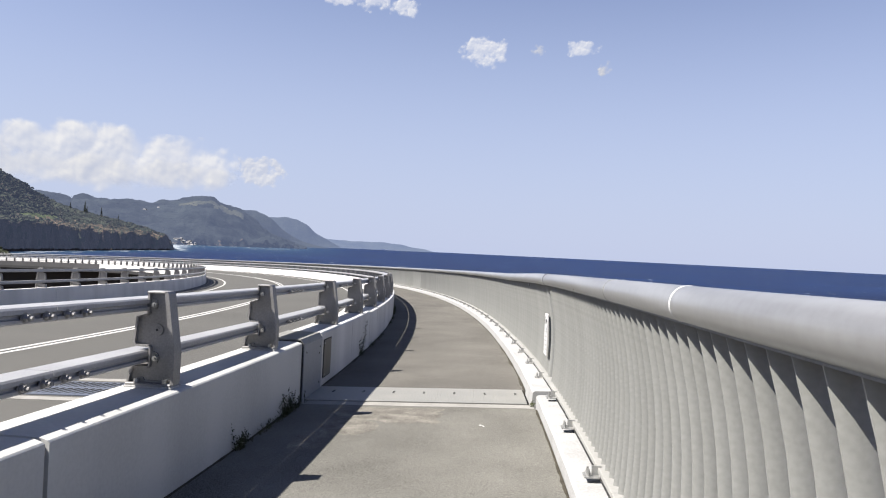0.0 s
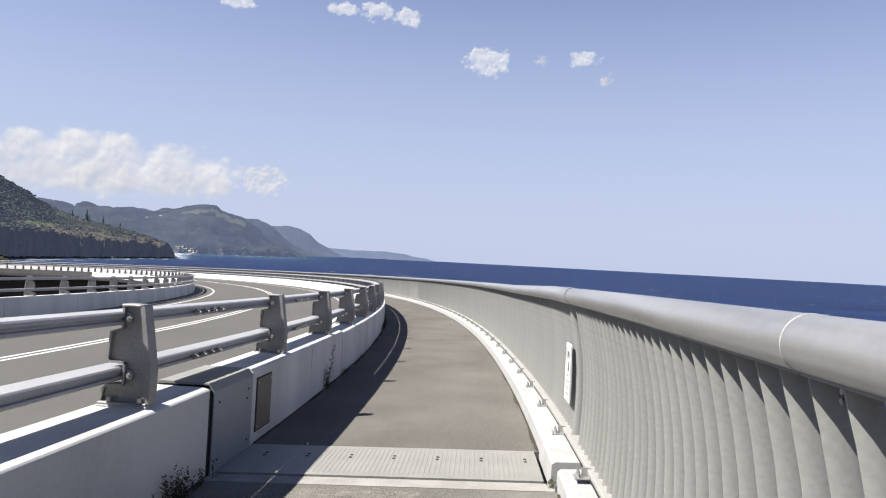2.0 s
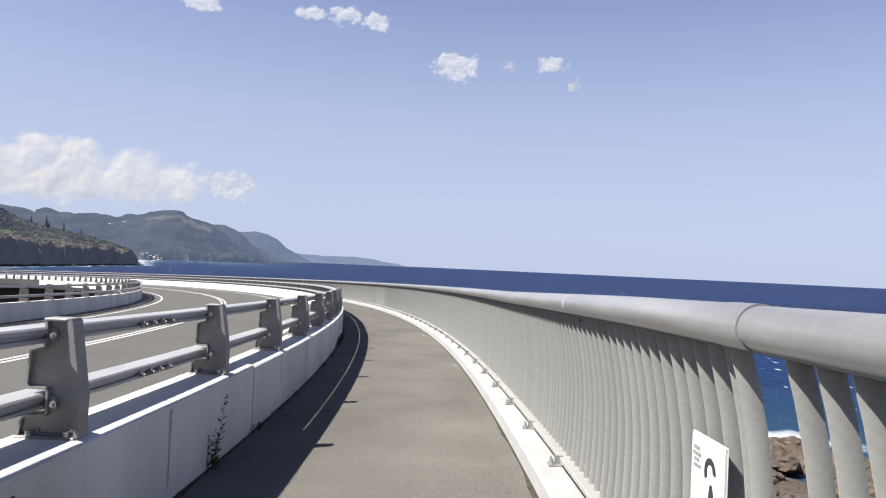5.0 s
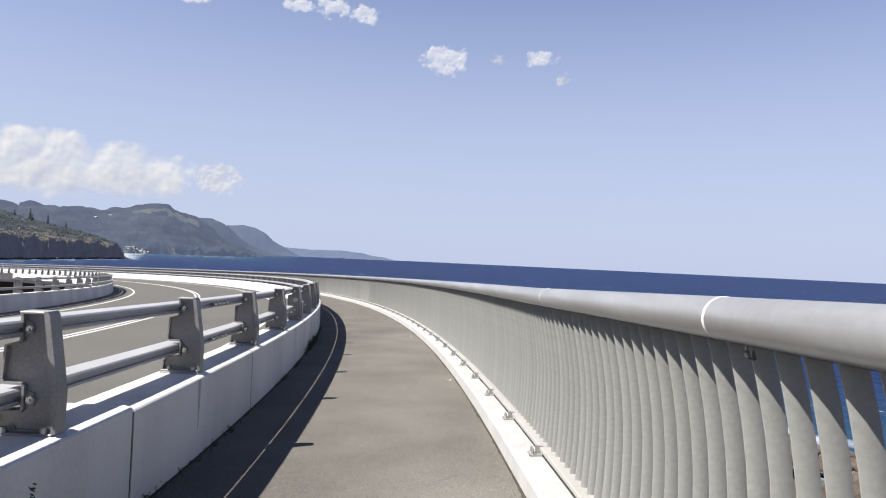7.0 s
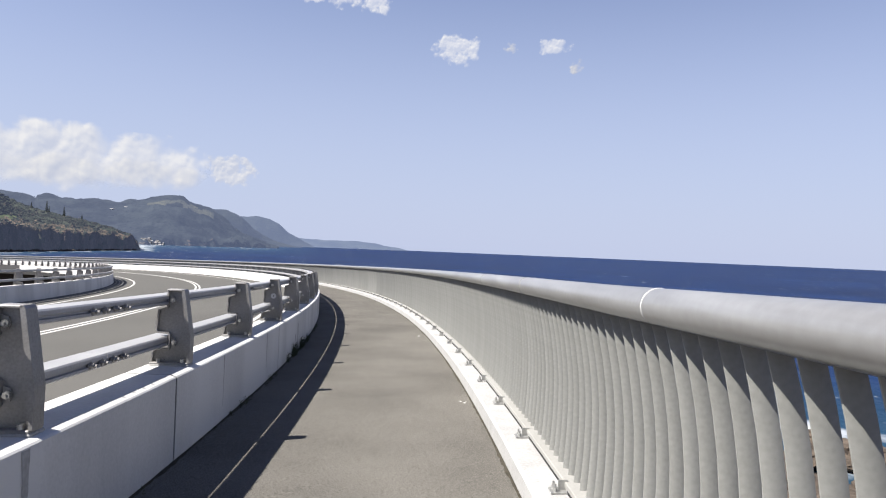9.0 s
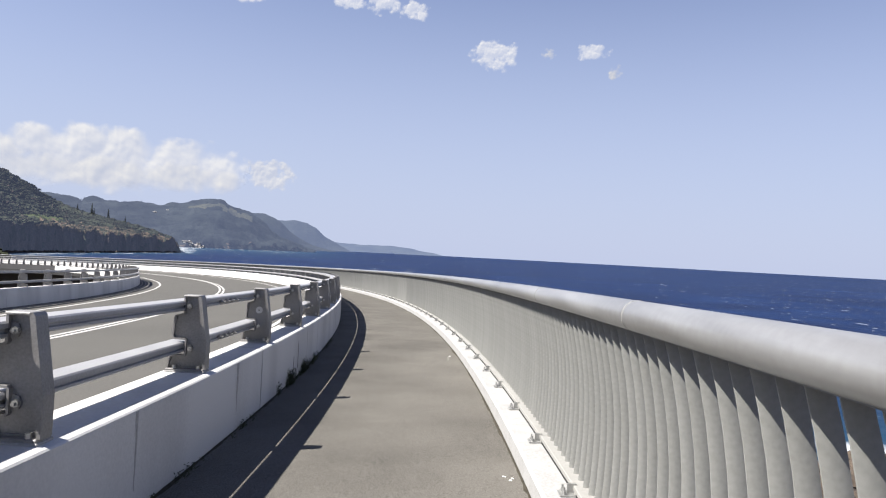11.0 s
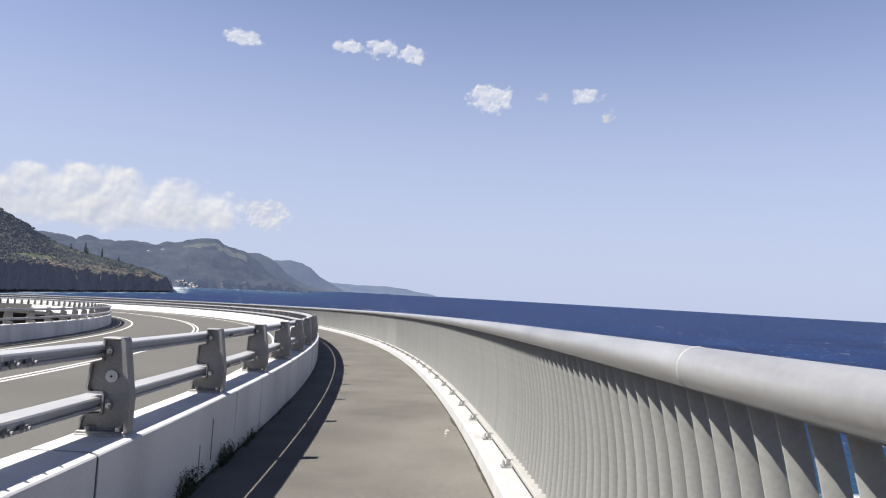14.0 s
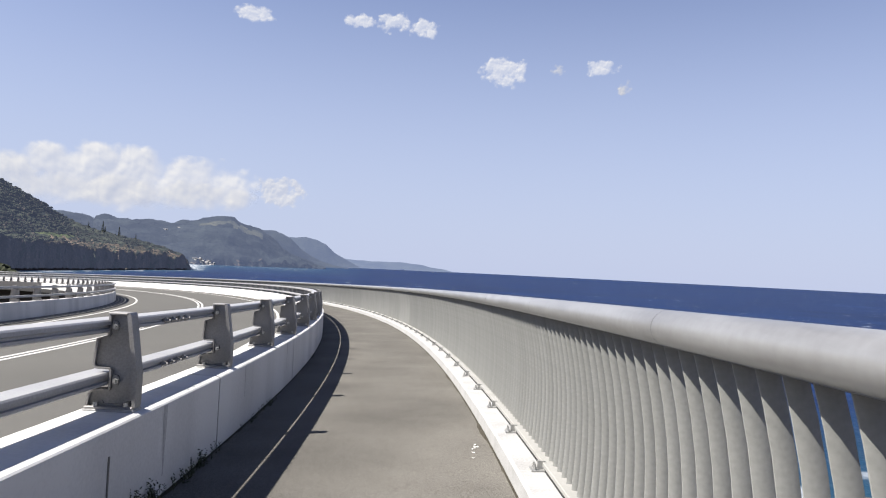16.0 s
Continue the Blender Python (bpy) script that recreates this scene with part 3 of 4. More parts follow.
for i in range(420):
    az, d = rnd.uniform(30, 48), rnd.uniform(230, 430)
    SCRUB_SPOTS.append((bearing(az, d, SEA + 1 + rnd.uniform(0, 1.5)), rnd.uniform(1.2, 3.6)))
for i in range(260):
    az, q = rnd.uniform(38.4, 45), rnd.random()
    top = max(0.0, 1 - ((az - 42) / 3.8) ** 2)
    SCRUB_SPOTS.append((bearing(az, 585 + 30 * q, SEA + 1 + q * 11 * top), rnd.uniform(1.8, 4.2)))
clump_stuff("shore_scrub", SCRUB_SPOTS, BUSH, "low green coastal scrub on the rocky shore", "scrub")


def pine(h):
    root = new("pine_tree")
    part("trunk", add_cyl(bmesh.new(), (0, 0, h * 0.5), (0, 0, 1), h * 0.022, h, 8, h * 0.006), STAIN, root)
    bm = bmesh.new()
    r_ = random.Random(5)
    for k in range(11):
        z = h * (0.18 + 0.075 * k)
        reach = h * 0.17 * (1 - k / 12.5)
        for j in range(7):
            a = j * 0.898 + k * 0.5 + r_.uniform(-0.2, 0.2)
            e = Vector((math.cos(a), math.sin(a), 0.12)) * reach * r_.uniform(0.75, 1.15)
            s_ = Vector((-math.sin(a), math.cos(a), 0)) * reach * 0.2
            o_ = Vector((0, 0, z))
            up = Vector((0, 0, h * 0.03))
            vs = [bm.verts.new(p) for p in (o_, o_ + e * 0.6 + s_, o_ + e, o_ + e * 0.6 - s_, o_ + e * 0.55 + up, o_ + e * 0.5 - up)]
            for f_ in ((0, 1, 4), (1, 2, 4), (2, 3, 4), (3, 0, 4), (1, 0, 5), (2, 1, 5), (3, 2, 5), (0, 3, 5)):
                bm.faces.new([vs[q] for q in f_])
    part("crown", bm, BUSH, root)
    return tagged(root, "tall narrow dark pine standing on the headland", "pine tree", "pines on the headland")


def ground_at(hill_name, az, d):
    p = bearing(az, d, 0)
    best = min(bpy.data.objects[hill_name].data.vertices, key=lambda v: (v.co.x - p.x) ** 2 + (v.co.y - p.y) ** 2)
    return Vector((p.x, p.y, best.co.z))


PINE = pine(21)
PINE.matrix_basis = pose(*ground_at("headland", 33.45, 1285), 0, 0, 20)
for az, d, k in ((32.35, 1275, 0.85), (33.3, 1290, 0.6), (34.4, 1300, 0.55), (31.2, 1270, 0.5)):
    t_ = copy_thing(PINE, pose(*ground_at("headland", az, d), 0, 0, az * 40))
    t_.scale = (k, k, k)


def house(w, d, h):
    root = new("house")
    part("wall", box(-w / 2, w / 2, -d / 2, d / 2, -3, h), HOUSEWALL, root)
    part("roof", prism([(-w / 2 - 0.6, h), (w / 2 + 0.6, h), (0, h + w * 0.3)], -d / 2 - 0.6, d / 2 + 0.6), ROOFS, root)
    for x in (-w * 0.25, w * 0.25):
        part("window", box(x - 1, x + 1, -d / 2 - 0.05, -d / 2 + 0.1, 1.2, 2.6), SIGNBLACK, root)
    return tagged(root, "small white house with a pale roof in a far village", "house", "houses of the seaside village")


HOUSE = house(6.5, 8.5, 3.2)
spots = [(27.1 - 0.065 * i + rnd.uniform(-0.06, 0.06), 2018 + rnd.uniform(0, 42)) for i in range(24)]
HOUSE.matrix_basis = pose(*ground_at("hill_range", *spots[0]), 0, 0, 30)
for az, d in spots[1:] + [(29.3, 2780), (29.22, 2785), (28.35, 2780)]:
    h_ = copy_thing(HOUSE, pose(*(ground_at("hill_range", az, d) + Vector((0, 0, 1))), 0, 0, rnd.uniform(0, 180)))


# ---- clouds ----
def cloud_material(seed, cover, bright, wide):
    """Billows of cloud: crisp heaped tops, a sunlit side painted into the emission, fading to a pale level base."""
    m = bpy.data.materials.new("cloud")
    m.use_nodes = True
    n, l = m.node_tree.nodes, m.node_tree.links
    n.remove(n["Principled BSDF"])
    co = n.new("ShaderNodeTexCoord")
    bank = wide > 5.6
    size = 0.0042 if bank else 0.0105

    def math_node(op, a, b, c=None):
        t = n.new("ShaderNodeMath")
        t.operation = op
        for k, v in enumerate((a, b, c)):
            if v is None:
                continue
            if isinstance(v, (int, float)):
                t.inputs[k].default_value = v
            else:
                l.new(v, t.inputs[k])
        return t.outputs[0]

    def heaps(dx, dz):
        mp = n.new("ShaderNodeMapping")
        mp.inputs["Location"].default_value = (seed * 313.0 + dx, seed * 71.0, dz)
        l.new(co.outputs["Object"], mp.inputs["Vector"])
        warp = n.new("ShaderNodeTexNoise")
        warp.inputs["Scale"].default_value, warp.inputs["Detail"].default_value, warp.inputs["Roughness"].default_value = size * 1.6, 5, 0.52
        l.new(mp.outputs[0], warp.inputs["Vector"])
        add = n.new("ShaderNodeVectorMath")
        add.operation = "MULTIPLY_ADD"
        l.new(warp.outputs["Color"], add.inputs[0])
        add.inputs[1].default_value = (0.45 / size, 0, 0.45 / size)
        l.new(mp.outputs[0], add.inputs[2])
        v = n.new("ShaderNodeTexVoronoi")
        v.feature = "SMOOTH_F1"
        v.inputs["Scale"].default_value, v.inputs["Detail"].default_value, v.inputs["Roughness"].default_value = size * 1.5, 1.6, 0.45
        v.inputs["Smoothness"].default_value = 0.8
        l.new(add.outputs[0], v.inputs["Vector"])
        return math_node("MULTIPLY_ADD", v.outputs["Distance"], -0.42, math_node("MULTIPLY_ADD", warp.outputs[0], 0.75, 0.28))

    h = heaps(0, 0)
    lit = math_node("SUBTRACT", h, heaps(-0.06 / size, 0.10 / size))
    sp = n.new("ShaderNodeSeparateXYZ")
    l.new(co.outputs["Generated"], sp.inputs[0])
    u = math_node("MULTIPLY_ADD", sp.outputs["X"], 2, -1)
    w = math_node("MULTIPLY_ADD", sp.outputs["Z"], 2, -1)
    rim = math_node("ADD", math_node("POWER", math_node("ABSOLUTE", u, 0), 2.4), math_node("POWER", math_node("ABSOLUTE", w, 0), 2.0))
    body = math_node("MULTIPLY_ADD", rim, -0.52, h)
    # the base fades more softly than the top
    al = n.new("ShaderNodeMapRange")
    al.interpolation_type = "SMOOTHSTEP"
    al.inputs["From Min"].default_value = 0.17 - cover
    l.new(math_node("MULTIPLY_ADD", sp.outputs["Z"], -0.26 if bank else -0.08, (0.70 if bank else 0.50) - cover), al.inputs["From Max"])
    al.inputs["To Max"].default_value = 0.93
    l.new(body, al.inputs["Value"])
    shade = n.new("ShaderNodeMapRange")
    shade.inputs["From Min"].default_value, shade.inputs["From Max"].default_value = -0.12, 0.18
    l.new(math_node("MULTIPLY_ADD", sp.outputs["Z"], 0.14 if bank else 0.05, math_node("SUBTRACT", lit, 0.07)), shade.inputs["Value"])
    cr = n.new("ShaderNodeValToRGB")
    cr.color_ramp.elements[0].color, cr.color_ramp.elements[1].color = (0.74, 0.79, 0.95, 1), (1.11, 1.10, 1.11, 1)
    l.new(shade.outputs[0], cr.inputs[0])
    em = n.new("ShaderNodeEmission")
    em.inputs["Strength"].default_value = bright * 0.285
    l.new(cr.outputs[0], em.inputs["Color"])
    tr = n.new("ShaderNodeBsdfTransparent")
    mx = n.new("ShaderNodeMixShader")
    l.new(al.outputs[0], mx.inputs[0])
    l.new(tr.outputs[0], mx.inputs[1])
    l.new(em.outputs[0], mx.inputs[2])
    l.new(mx.outputs[0], n["Material Output"].inputs["Surface"])
    return m


def cloud(seed, az, el, wide, high, cover, bright, label):
    """A far bank of cloud, gently curved round the viewer."""
    d = 4760.0 - 22 * seed
    bm = bmesh.new()
    n = 12
    rows = []
    for i in range(n + 1):
        a = radians(wide) * (i / n - 0.5)
        rows.append([bm.verts.new((math.sin(a) * d, math.cos(a) * d - d, math.tan(radians(high)) * d * (j - 0.5))) for j in (0, 0.5, 1)])
    for a, b in zip(rows, rows[1:]):
        for j in range(2):
            bm.faces.new((a[j], b[j], b[j + 1], a[j + 1]))
    ob = part("cloud", bm, cloud_material(seed, cover, bright, wide))
    c = bearing(az, d, EYE_Z + math.tan(radians(el)) * d)
    ob.matrix_basis = pose(*c, 0, 0, az)
    return tagged(ob, label, "cloud", "clouds", "structure")


cloud(1, 34.4, 5.6, 13.6, 5.3, 0.30, 0.98, "broad white cumulus bank low over the hills")
cloud(2, 27.0, 5.7, 9.0, 4.2, 0.30, 1.0, "heaped white cumulus at the end of the bank")
cloud(3, 21.0, 5.5, 4.6, 2.7, 0.24, 0.98, "small ragged white cloud beside the bank")
cloud(12, 31.0, 4.6, 19.0, 2.8, 0.22, 0.93, "thin grey-white cloud base over the hills")
cloud(13, 43.0, 5.2, 14.0, 4.6, 0.27, 0.95, "pale white cloud trailing behind the headland")
cloud(4, 23.65, 18.9, 3.6, 1.7, 0.20, 1.04, "small wispy white cloud in blue sky")
cloud(5, 15.35, 19.3, 3.6, 1.5, 0.16, 1.04, "small wispy white cloud in blue sky")
cloud(6, 12.55, 19.4, 3.6, 2.2, 0.16, 1.04, "small wispy white cloud in blue sky")
cloud(7, 10.05, 19.1, 3.2, 2.2, 0.155, 1.04, "small wispy white cloud in blue sky")
cloud(8, 3.05, 16.1, 5.0, 3.2, 0.19, 1.04, "small puffy white cloud in blue sky")
cloud(9, -4.75, 16.35, 3.6, 1.6, 0.17, 1.04, "small wispy white cloud in blue sky")
cloud(10, -1.15, 16.2, 1.6, 1.5, 0.0, 0.88, "faint shred of white cloud")
cloud(11, -6.45, 14.9, 2.6, 1.7, 0.0, 0.85, "faint shred of white cloud")

# ---- bridge deck ----
END = 255.0
setting("footpath", sweep([(-0.02, -0.06), (2.715, -0.06), (2.715, 0.0), (-0.02, 0.0)], 8.955, END, 0.5), ASPHALT,
        "grey-brown asphalt footpath curving along the bridge", "footpath")
setting("footpath_approach", sweep([(-0.02, -0.06), (2.715, -0.06), (2.715, 0.0), (-0.02, 0.0)], -12, 7.76, 0.5), WORN,
        "worn grey asphalt footpath before the expansion joint", "footpath")
setting("road", sweep([(-11.45, -0.06), (-0.45, -0.06), (-0.45, 0.05), (-11.45, 0.05)], -12, END, 0.5), ROAD,
        "grey two-lane asphalt road curving along the bridge", "road")
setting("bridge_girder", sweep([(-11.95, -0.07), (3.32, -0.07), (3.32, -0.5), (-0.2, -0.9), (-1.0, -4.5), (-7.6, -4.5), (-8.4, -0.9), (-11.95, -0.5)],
        -13, END, 2), GIRDER, "concrete box girder carrying the bridge deck, coloured near black for shade", "bridge girder")
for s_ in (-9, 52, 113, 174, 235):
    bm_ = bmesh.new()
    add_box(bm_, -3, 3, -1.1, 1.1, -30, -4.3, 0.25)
    pier = setting("bridge_pier", bm_, GIRDER, "concrete bridge pier standing on the rock shelf, coloured near black for shade", "bridge pier")
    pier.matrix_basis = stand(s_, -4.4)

KERB_OUT = [(2.685, -0.06), (3.30, -0.06), (3.30, 0.165), (2.715, 0.155), (2.692, 0.135)]
setting("kerb", sweep(KERB_OUT, 8.02, END, 0.4, wobble=0.004), KERB, "white painted concrete kerb under the balustrade", "kerb")
setting("kerb_approach", sweep([(o + 0.035 if o < 3 else o, z - 0.03 if z > 0 else z) for o, z in KERB_OUT], -12, 7.94, 0.4, wobble=0.004), KERB,
        "white painted concrete kerb before the expansion joint", "kerb")

# lines and gutter on the road
for o_, w_, label_ in ((-9.95, 0.13, "white edge line along the landward lane"), (-5.72, 0.11, "double white centre line"),
                       (-5.95, 0.11, "double white centre line"), (-1.75, 0.12, "white edge line along the seaward lane")):
    setting("line_marking", sweep([(o_ - w_ / 2, 0.045), (o_ + w_ / 2, 0.045), (o_ + w_ / 2, 0.054), (o_ - w_ / 2, 0.054)], -12, END, 0.6), LINE, label_, "line marking")
setting("gutter", sweep([(-11.39, 0.045), (-10.62, 0.045), (-10.62, 0.055), (-11.39, 0.055)], -12, END, 0.6), GUTTER, "dark tarred gutter along the landward parapet", "gutter")
for o_ in (-10.72, -10.95, -11.2):
    setting("gutter_trim", sweep([(o_ - 0.03, 0.05), (o_ + 0.03, 0.05), (o_ + 0.03, 0.06), (o_ - 0.03, 0.06)], -12, END, 0.6), NOSING,
            "thin pale strip along the gutter", "gutter trim")

# parapets, cast in lengths with open joints
JOINTS = [13.74, 17.40, 22.38, 27.40, 32.4, 37.4, 42.5, 47.5, 52.5]
SEA_WALL = [(0.0, -0.06), (0.0, 0.680), (-0.012, 0.690), (-0.055, 0.704), (-0.42, 0.715), (-0.45, 0.69), (-0.50, 0.10), (-0.50, -0.06)]
LAND_WALL = [(-11.9 - o, z) for o, z in SEA_WALL]
cuts = [-12, 3.18, 7.86, None, 8.88] + JOINTS + [60 + 6 * i for i in range(33)]
for a, b in zip(cuts, cuts[1:]):
    if a is None or b is None:
        continue
    tall = 0.020 if 8 < a < 13 else 0.0
    setting("parapet", sweep([(o, z + tall if z > 0.6 else z) for o, z in SEA_WALL], a + 0.017, b - 0.017, 0.5, wobble=0.002), OLD_CONCRETE if b < 8 else CONCRETE,
            "greyed painted concrete parapet before the joint" if b < 8 else "white painted concrete parapet between road and footpath", "parapet")
setting("parapet_joint_filler", sweep([(-0.006, -0.05), (-0.006, 0.676), (-0.051, 0.694), (-0.42, 0.708), (-0.445, 0.68), (-0.49, 0.1), (-0.49, -0.05)], 7, 252, 1.0), RUBBER,
        "black joint filler inside the parapet", "joint filler")
cuts = [-12] + [8 + 5.36 * i for i in range(47)]
for a, b in zip(cuts, cuts[1:]):
    if a < 128:
        setting("parapet", sweep(LAND_WALL, a + 0.012, b - 0.012, 0.5), CONCRETE, "white painted concrete parapet on the landward edge", "parapet")
    else:
        # beyond here the parapet's shade is painted as a dark grey
        setting("parapet", sweep(LAND_WALL, a + 0.012, b - 0.012, 0.5), SHADED_WALL, "concrete parapet on the landward edge, coloured dark grey for shade", "parapet")

# ---- steel barrier posts ----
def thick_line(points, t, y0, y1):
    """A plate bent along a line in x and z, t thick, drawn out along y."""
    n, out = len(points), []
    for i, p in enumerate(points):
        a, b = Vector(points[max(0, i - 1)]), Vector(points[min(n - 1, i + 1)])
        d = (b - a).normalized()
        out.append((p[0] - d.y * t, p[1] + d.x * t))
    return prism(list(points) + out[::-1], y0, y1)


def barrier_post():
    root = new("barrier_post")
    part("base_plate", box(-0.385, -0.058, -0.072, 0.072, 0.0, 0.024, 0.005), STEEL, root)
    web = [(-0.372, 0.02), (-0.07, 0.02), (-0.135, 0.645), (-0.245, 0.645), (-0.245, 0.505), (-0.255, 0.492), (-0.322, 0.476), (-0.338, 0.305), (-0.328, 0.288),
           (-0.238, 0.284), (-0.224, 0.270), (-0.224, 0.142), (-0.238, 0.126), (-0.345, 0.118), (-0.358, 0.098)]
    part("web", prism(web, -0.011, 0.011), STEEL, root)
    part("front_flange", prism([(-0.07, 0.02), (-0.048, 0.02), (-0.046, 0.24), (-0.106, 0.645), (-0.118, 0.662), (-0.137, 0.662), (-0.078, 0.22)], -0.055, 0.055), STEEL, root,
         "tapered flange towards the footpath")
    part("rear_flange", thick_line([(-0.372, 0.02), (-0.358, 0.098), (-0.345, 0.118), (-0.238, 0.126)], 0.014, -0.048, 0.048), STEEL, root)
    part("rear_flange", thick_line([(-0.238, 0.126), (-0.224, 0.142), (-0.224, 0.270), (-0.238, 0.284), (-0.328, 0.288), (-0.338, 0.305), (-0.322, 0.476), (-0.255, 0.492),
                                    (-0.245, 0.505), (-0.245, 0.645)], 0.014, -0.046, 0.046), STEEL, root, "stepped flange that seats the two rails")
    part("cap", box(-0.262, -0.118, -0.055, 0.055, 0.645, 0.662, 0.005), STEEL, root)
    for z, x in ((0.195, -0.192), (0.565, -0.214)):
        part("rail_bracket", prism([(x - 0.03, z - 0.045), (x + 0.008, z - 0.034), (x + 0.02, z), (x + 0.008, z + 0.034), (x - 0.03, z + 0.045)], -0.024, 0.024), STEEL, root)
        bm = add_cyl(bmesh.new(), (x, -0.034, z), (0, -1, 0), 0.021, 0.028, 6)
        add_cyl(bm, (x, -0.052, z), (0, -1, 0), 0.011, 0.030, 8)
        part("bolt", bm, BOLT, root)
    for y in (-0.016, 0.016):
        part("stiffener", prism([(-0.30, 0.022), (-0.09, 0.022), (-0.09, 0.055), (-0.13, 0.055), (-0.14, 0.035), (-0.27, 0.035), (-0.28, 0.055), (-0.30, 0.055)],
                                y - 0.006, y + 0.006), STEEL, root)
    for x, y in ((-0.315, -0.05), (-0.11, -0.05), (-0.315, 0.05), (-0.11, 0.05)):
        part("anchor_bolt", add_cyl(bmesh.new(), (x, y, 0.038), (0, 0, 1), 0.017, 0.03, 6), BOLT, root)
    part("grout_bed", box(-0.392, -0.050, -0.078, 0.078, -0.012, 0.006, 0.005), KERB, root, "pale grout bed under the post")
    return tagged(root, "grey galvanised steel barrier post on the parapet", "barrier post", "posts of the traffic barrier")


POST = barrier_post()
post_s = [-3.0, 2.1, 4.65, 6.98, 10.18] + [12.873 + 2.522 * i for i in range(94)]
POST.matrix_basis = stand(post_s[0], 0, 0.713)
for s_ in post_s[1:]:
    copy_thing(POST, stand(s_, 0, 0.713))
for i in range(90):
    s_ = 2.06 + 2.68 * i
    p_ = copy_thing(POST, stand(s_, -11.9, 0.713) @ pose(0, 0, 0, 0, 0, 180))
    p_["label"] = "grey galvanised steel barrier post on the landward parapet"

for s_, mat_, label_ in ((4.65, STEEL, "grey round plate on a barrier post"), (22.96, SIGNWHITE, "white round reflector on a barrier post")):
    root = new("post_disc")
    part("disc", add_cyl(bmesh.new(), (0, 0, 0), (0, 1, 0), 0.042, 0.010, 24), mat_, root)
    part("rim", add_cyl(bmesh.new(), (0, -0.007, 0), (0, 1, 0), 0.020, 0.006, 16), mat_, root)
    part("stud", add_cyl(bmesh.new(), (0, -0.010, 0), (0, 1, 0), 0.008, 0.008, 10), RUBBER, root, "dark centre stud")
    root.matrix_basis = stand(s_, 0) @ pose(-0.192, -0.018, 1.105)
    tagged(root, label_, "reflector")

# ---- steel rails ----
RAIL = [(-0.258, -0.036), (-0.245, -0.027), (-0.245, -0.011), (-0.264, -0.005), (-0.264, 0.011), (-0.245, 0.017), (-0.245, 0.041), (-0.257, 0.052),
        (-0.420, 0.055), (-0.431, 0.045), (-0.431, -0.027), (-0.421, -0.038)]


def guard_rail(z, s0, s1, flip, label):
    out = -0.002 if z < 1.1 else 0.0
    outline = [((-11.9 - o - out) if flip else o + out, z + dz) for o, dz in RAIL]
    root = tagged(part("guard_rail", sweep(outline, s0 + 0.004, s1 - 0.004, 0.63), RAILSTEEL), label, "guard rail", "rails of the traffic barrier")
    if s0 < 70 and not flip:
        for sb in (s0 + 0.09, s0 + 0.26, s1 - 0.26, s1 - 0.09):
            bm = bmesh.new()
            add_cyl(bm, (-0.006, 0, 0), (1, 0, 0), 0.030, 0.008, 16)
            add_cyl(bm, (0.010, 0, 0), (1, 0, 0), 0.021, 0.026, 6)
            add_cyl(bm, (0.030, 0, 0), (1, 0, 0), 0.011, 0.026, 8)
            b = part("bolt", bm, STEEL, root, "grey splice bolt on a round washer")
            b.matrix_basis = stand(sb, -0.243 + out, z - 0.002)
    return root


def rail_run(flip, label):
    lengths = [(-11.5, 3.58), (3.58, 8.35), (8.35, 11.62)] + [(11.62 + 5.044 * i, 11.62 + 5.044 * (i + 1)) for i in range(47)]
    for a, b in lengths:
        for z in (0.917, 1.278):
            guard_rail(z, a, b, flip, label)


rail_run(False, "grey weathered steel box rail on the barrier posts")
rail_run(True, "grey steel box rail along the landward barrier")

# ---- balustrade ----
PITCH = 0.1565
TWIST = radians(-9)


def blade_lean(z):
    """How far out the blade's inner edge stands: upright below, leaning in under the handrail."""
    u = z - 0.65
    return 2.976 - (0.20 * u * u if u > 0 else 0.11 * u * u)


def blade_mesh():
    """A tall curved flat blade, at its own foot: x seaward from the line of the feet."""
    bm = bmesh.new()
    rings = []
    for i in range(9):
        z = 0.20 + 1.20 * i / 8
        x = blade_lean(z) - 3.0
        d, c, w = 0.070, math.cos(TWIST), math.sin(TWIST)
        rings.append([bm.verts.new((x + a * d * c - b * w, a * d * w + b * c, z))
                      for a, b in ((0, -0.0065), (0.45, -0.0165), (1, -0.004), (1, 0.003), (0.45, -0.009), (0, 0.0035))])
    for a, b in zip(rings, rings[1:]):
        for j in range(6):
            bm.faces.new((a[j], a[(j + 1) % 6], b[(j + 1) % 6], b[j]))
    bm.faces.new(rings[0])
    bm.faces.new(rings[-1][::-1])
    bmesh.ops.recalc_face_normals(bm, faces=bm.faces)
    me = bpy.data.meshes.new("blade")
    bm.to_mesh(me)
    bm.free()
    me.polygons.foreach_set("use_smooth", [True] * len(me.polygons))
    me.set_sharp_from_angle(angle=radians(40))
    me.materials.append(BLADE)
    return me


BLADE_ME = blade_mesh()


def tube_outline(o, z, r, n=20, squash=1.0):
    return [(o + r * math.cos(2 * math.pi * i / n), z + r * squash * math.sin(2 * math.pi * i / n)) for i in range(n)]


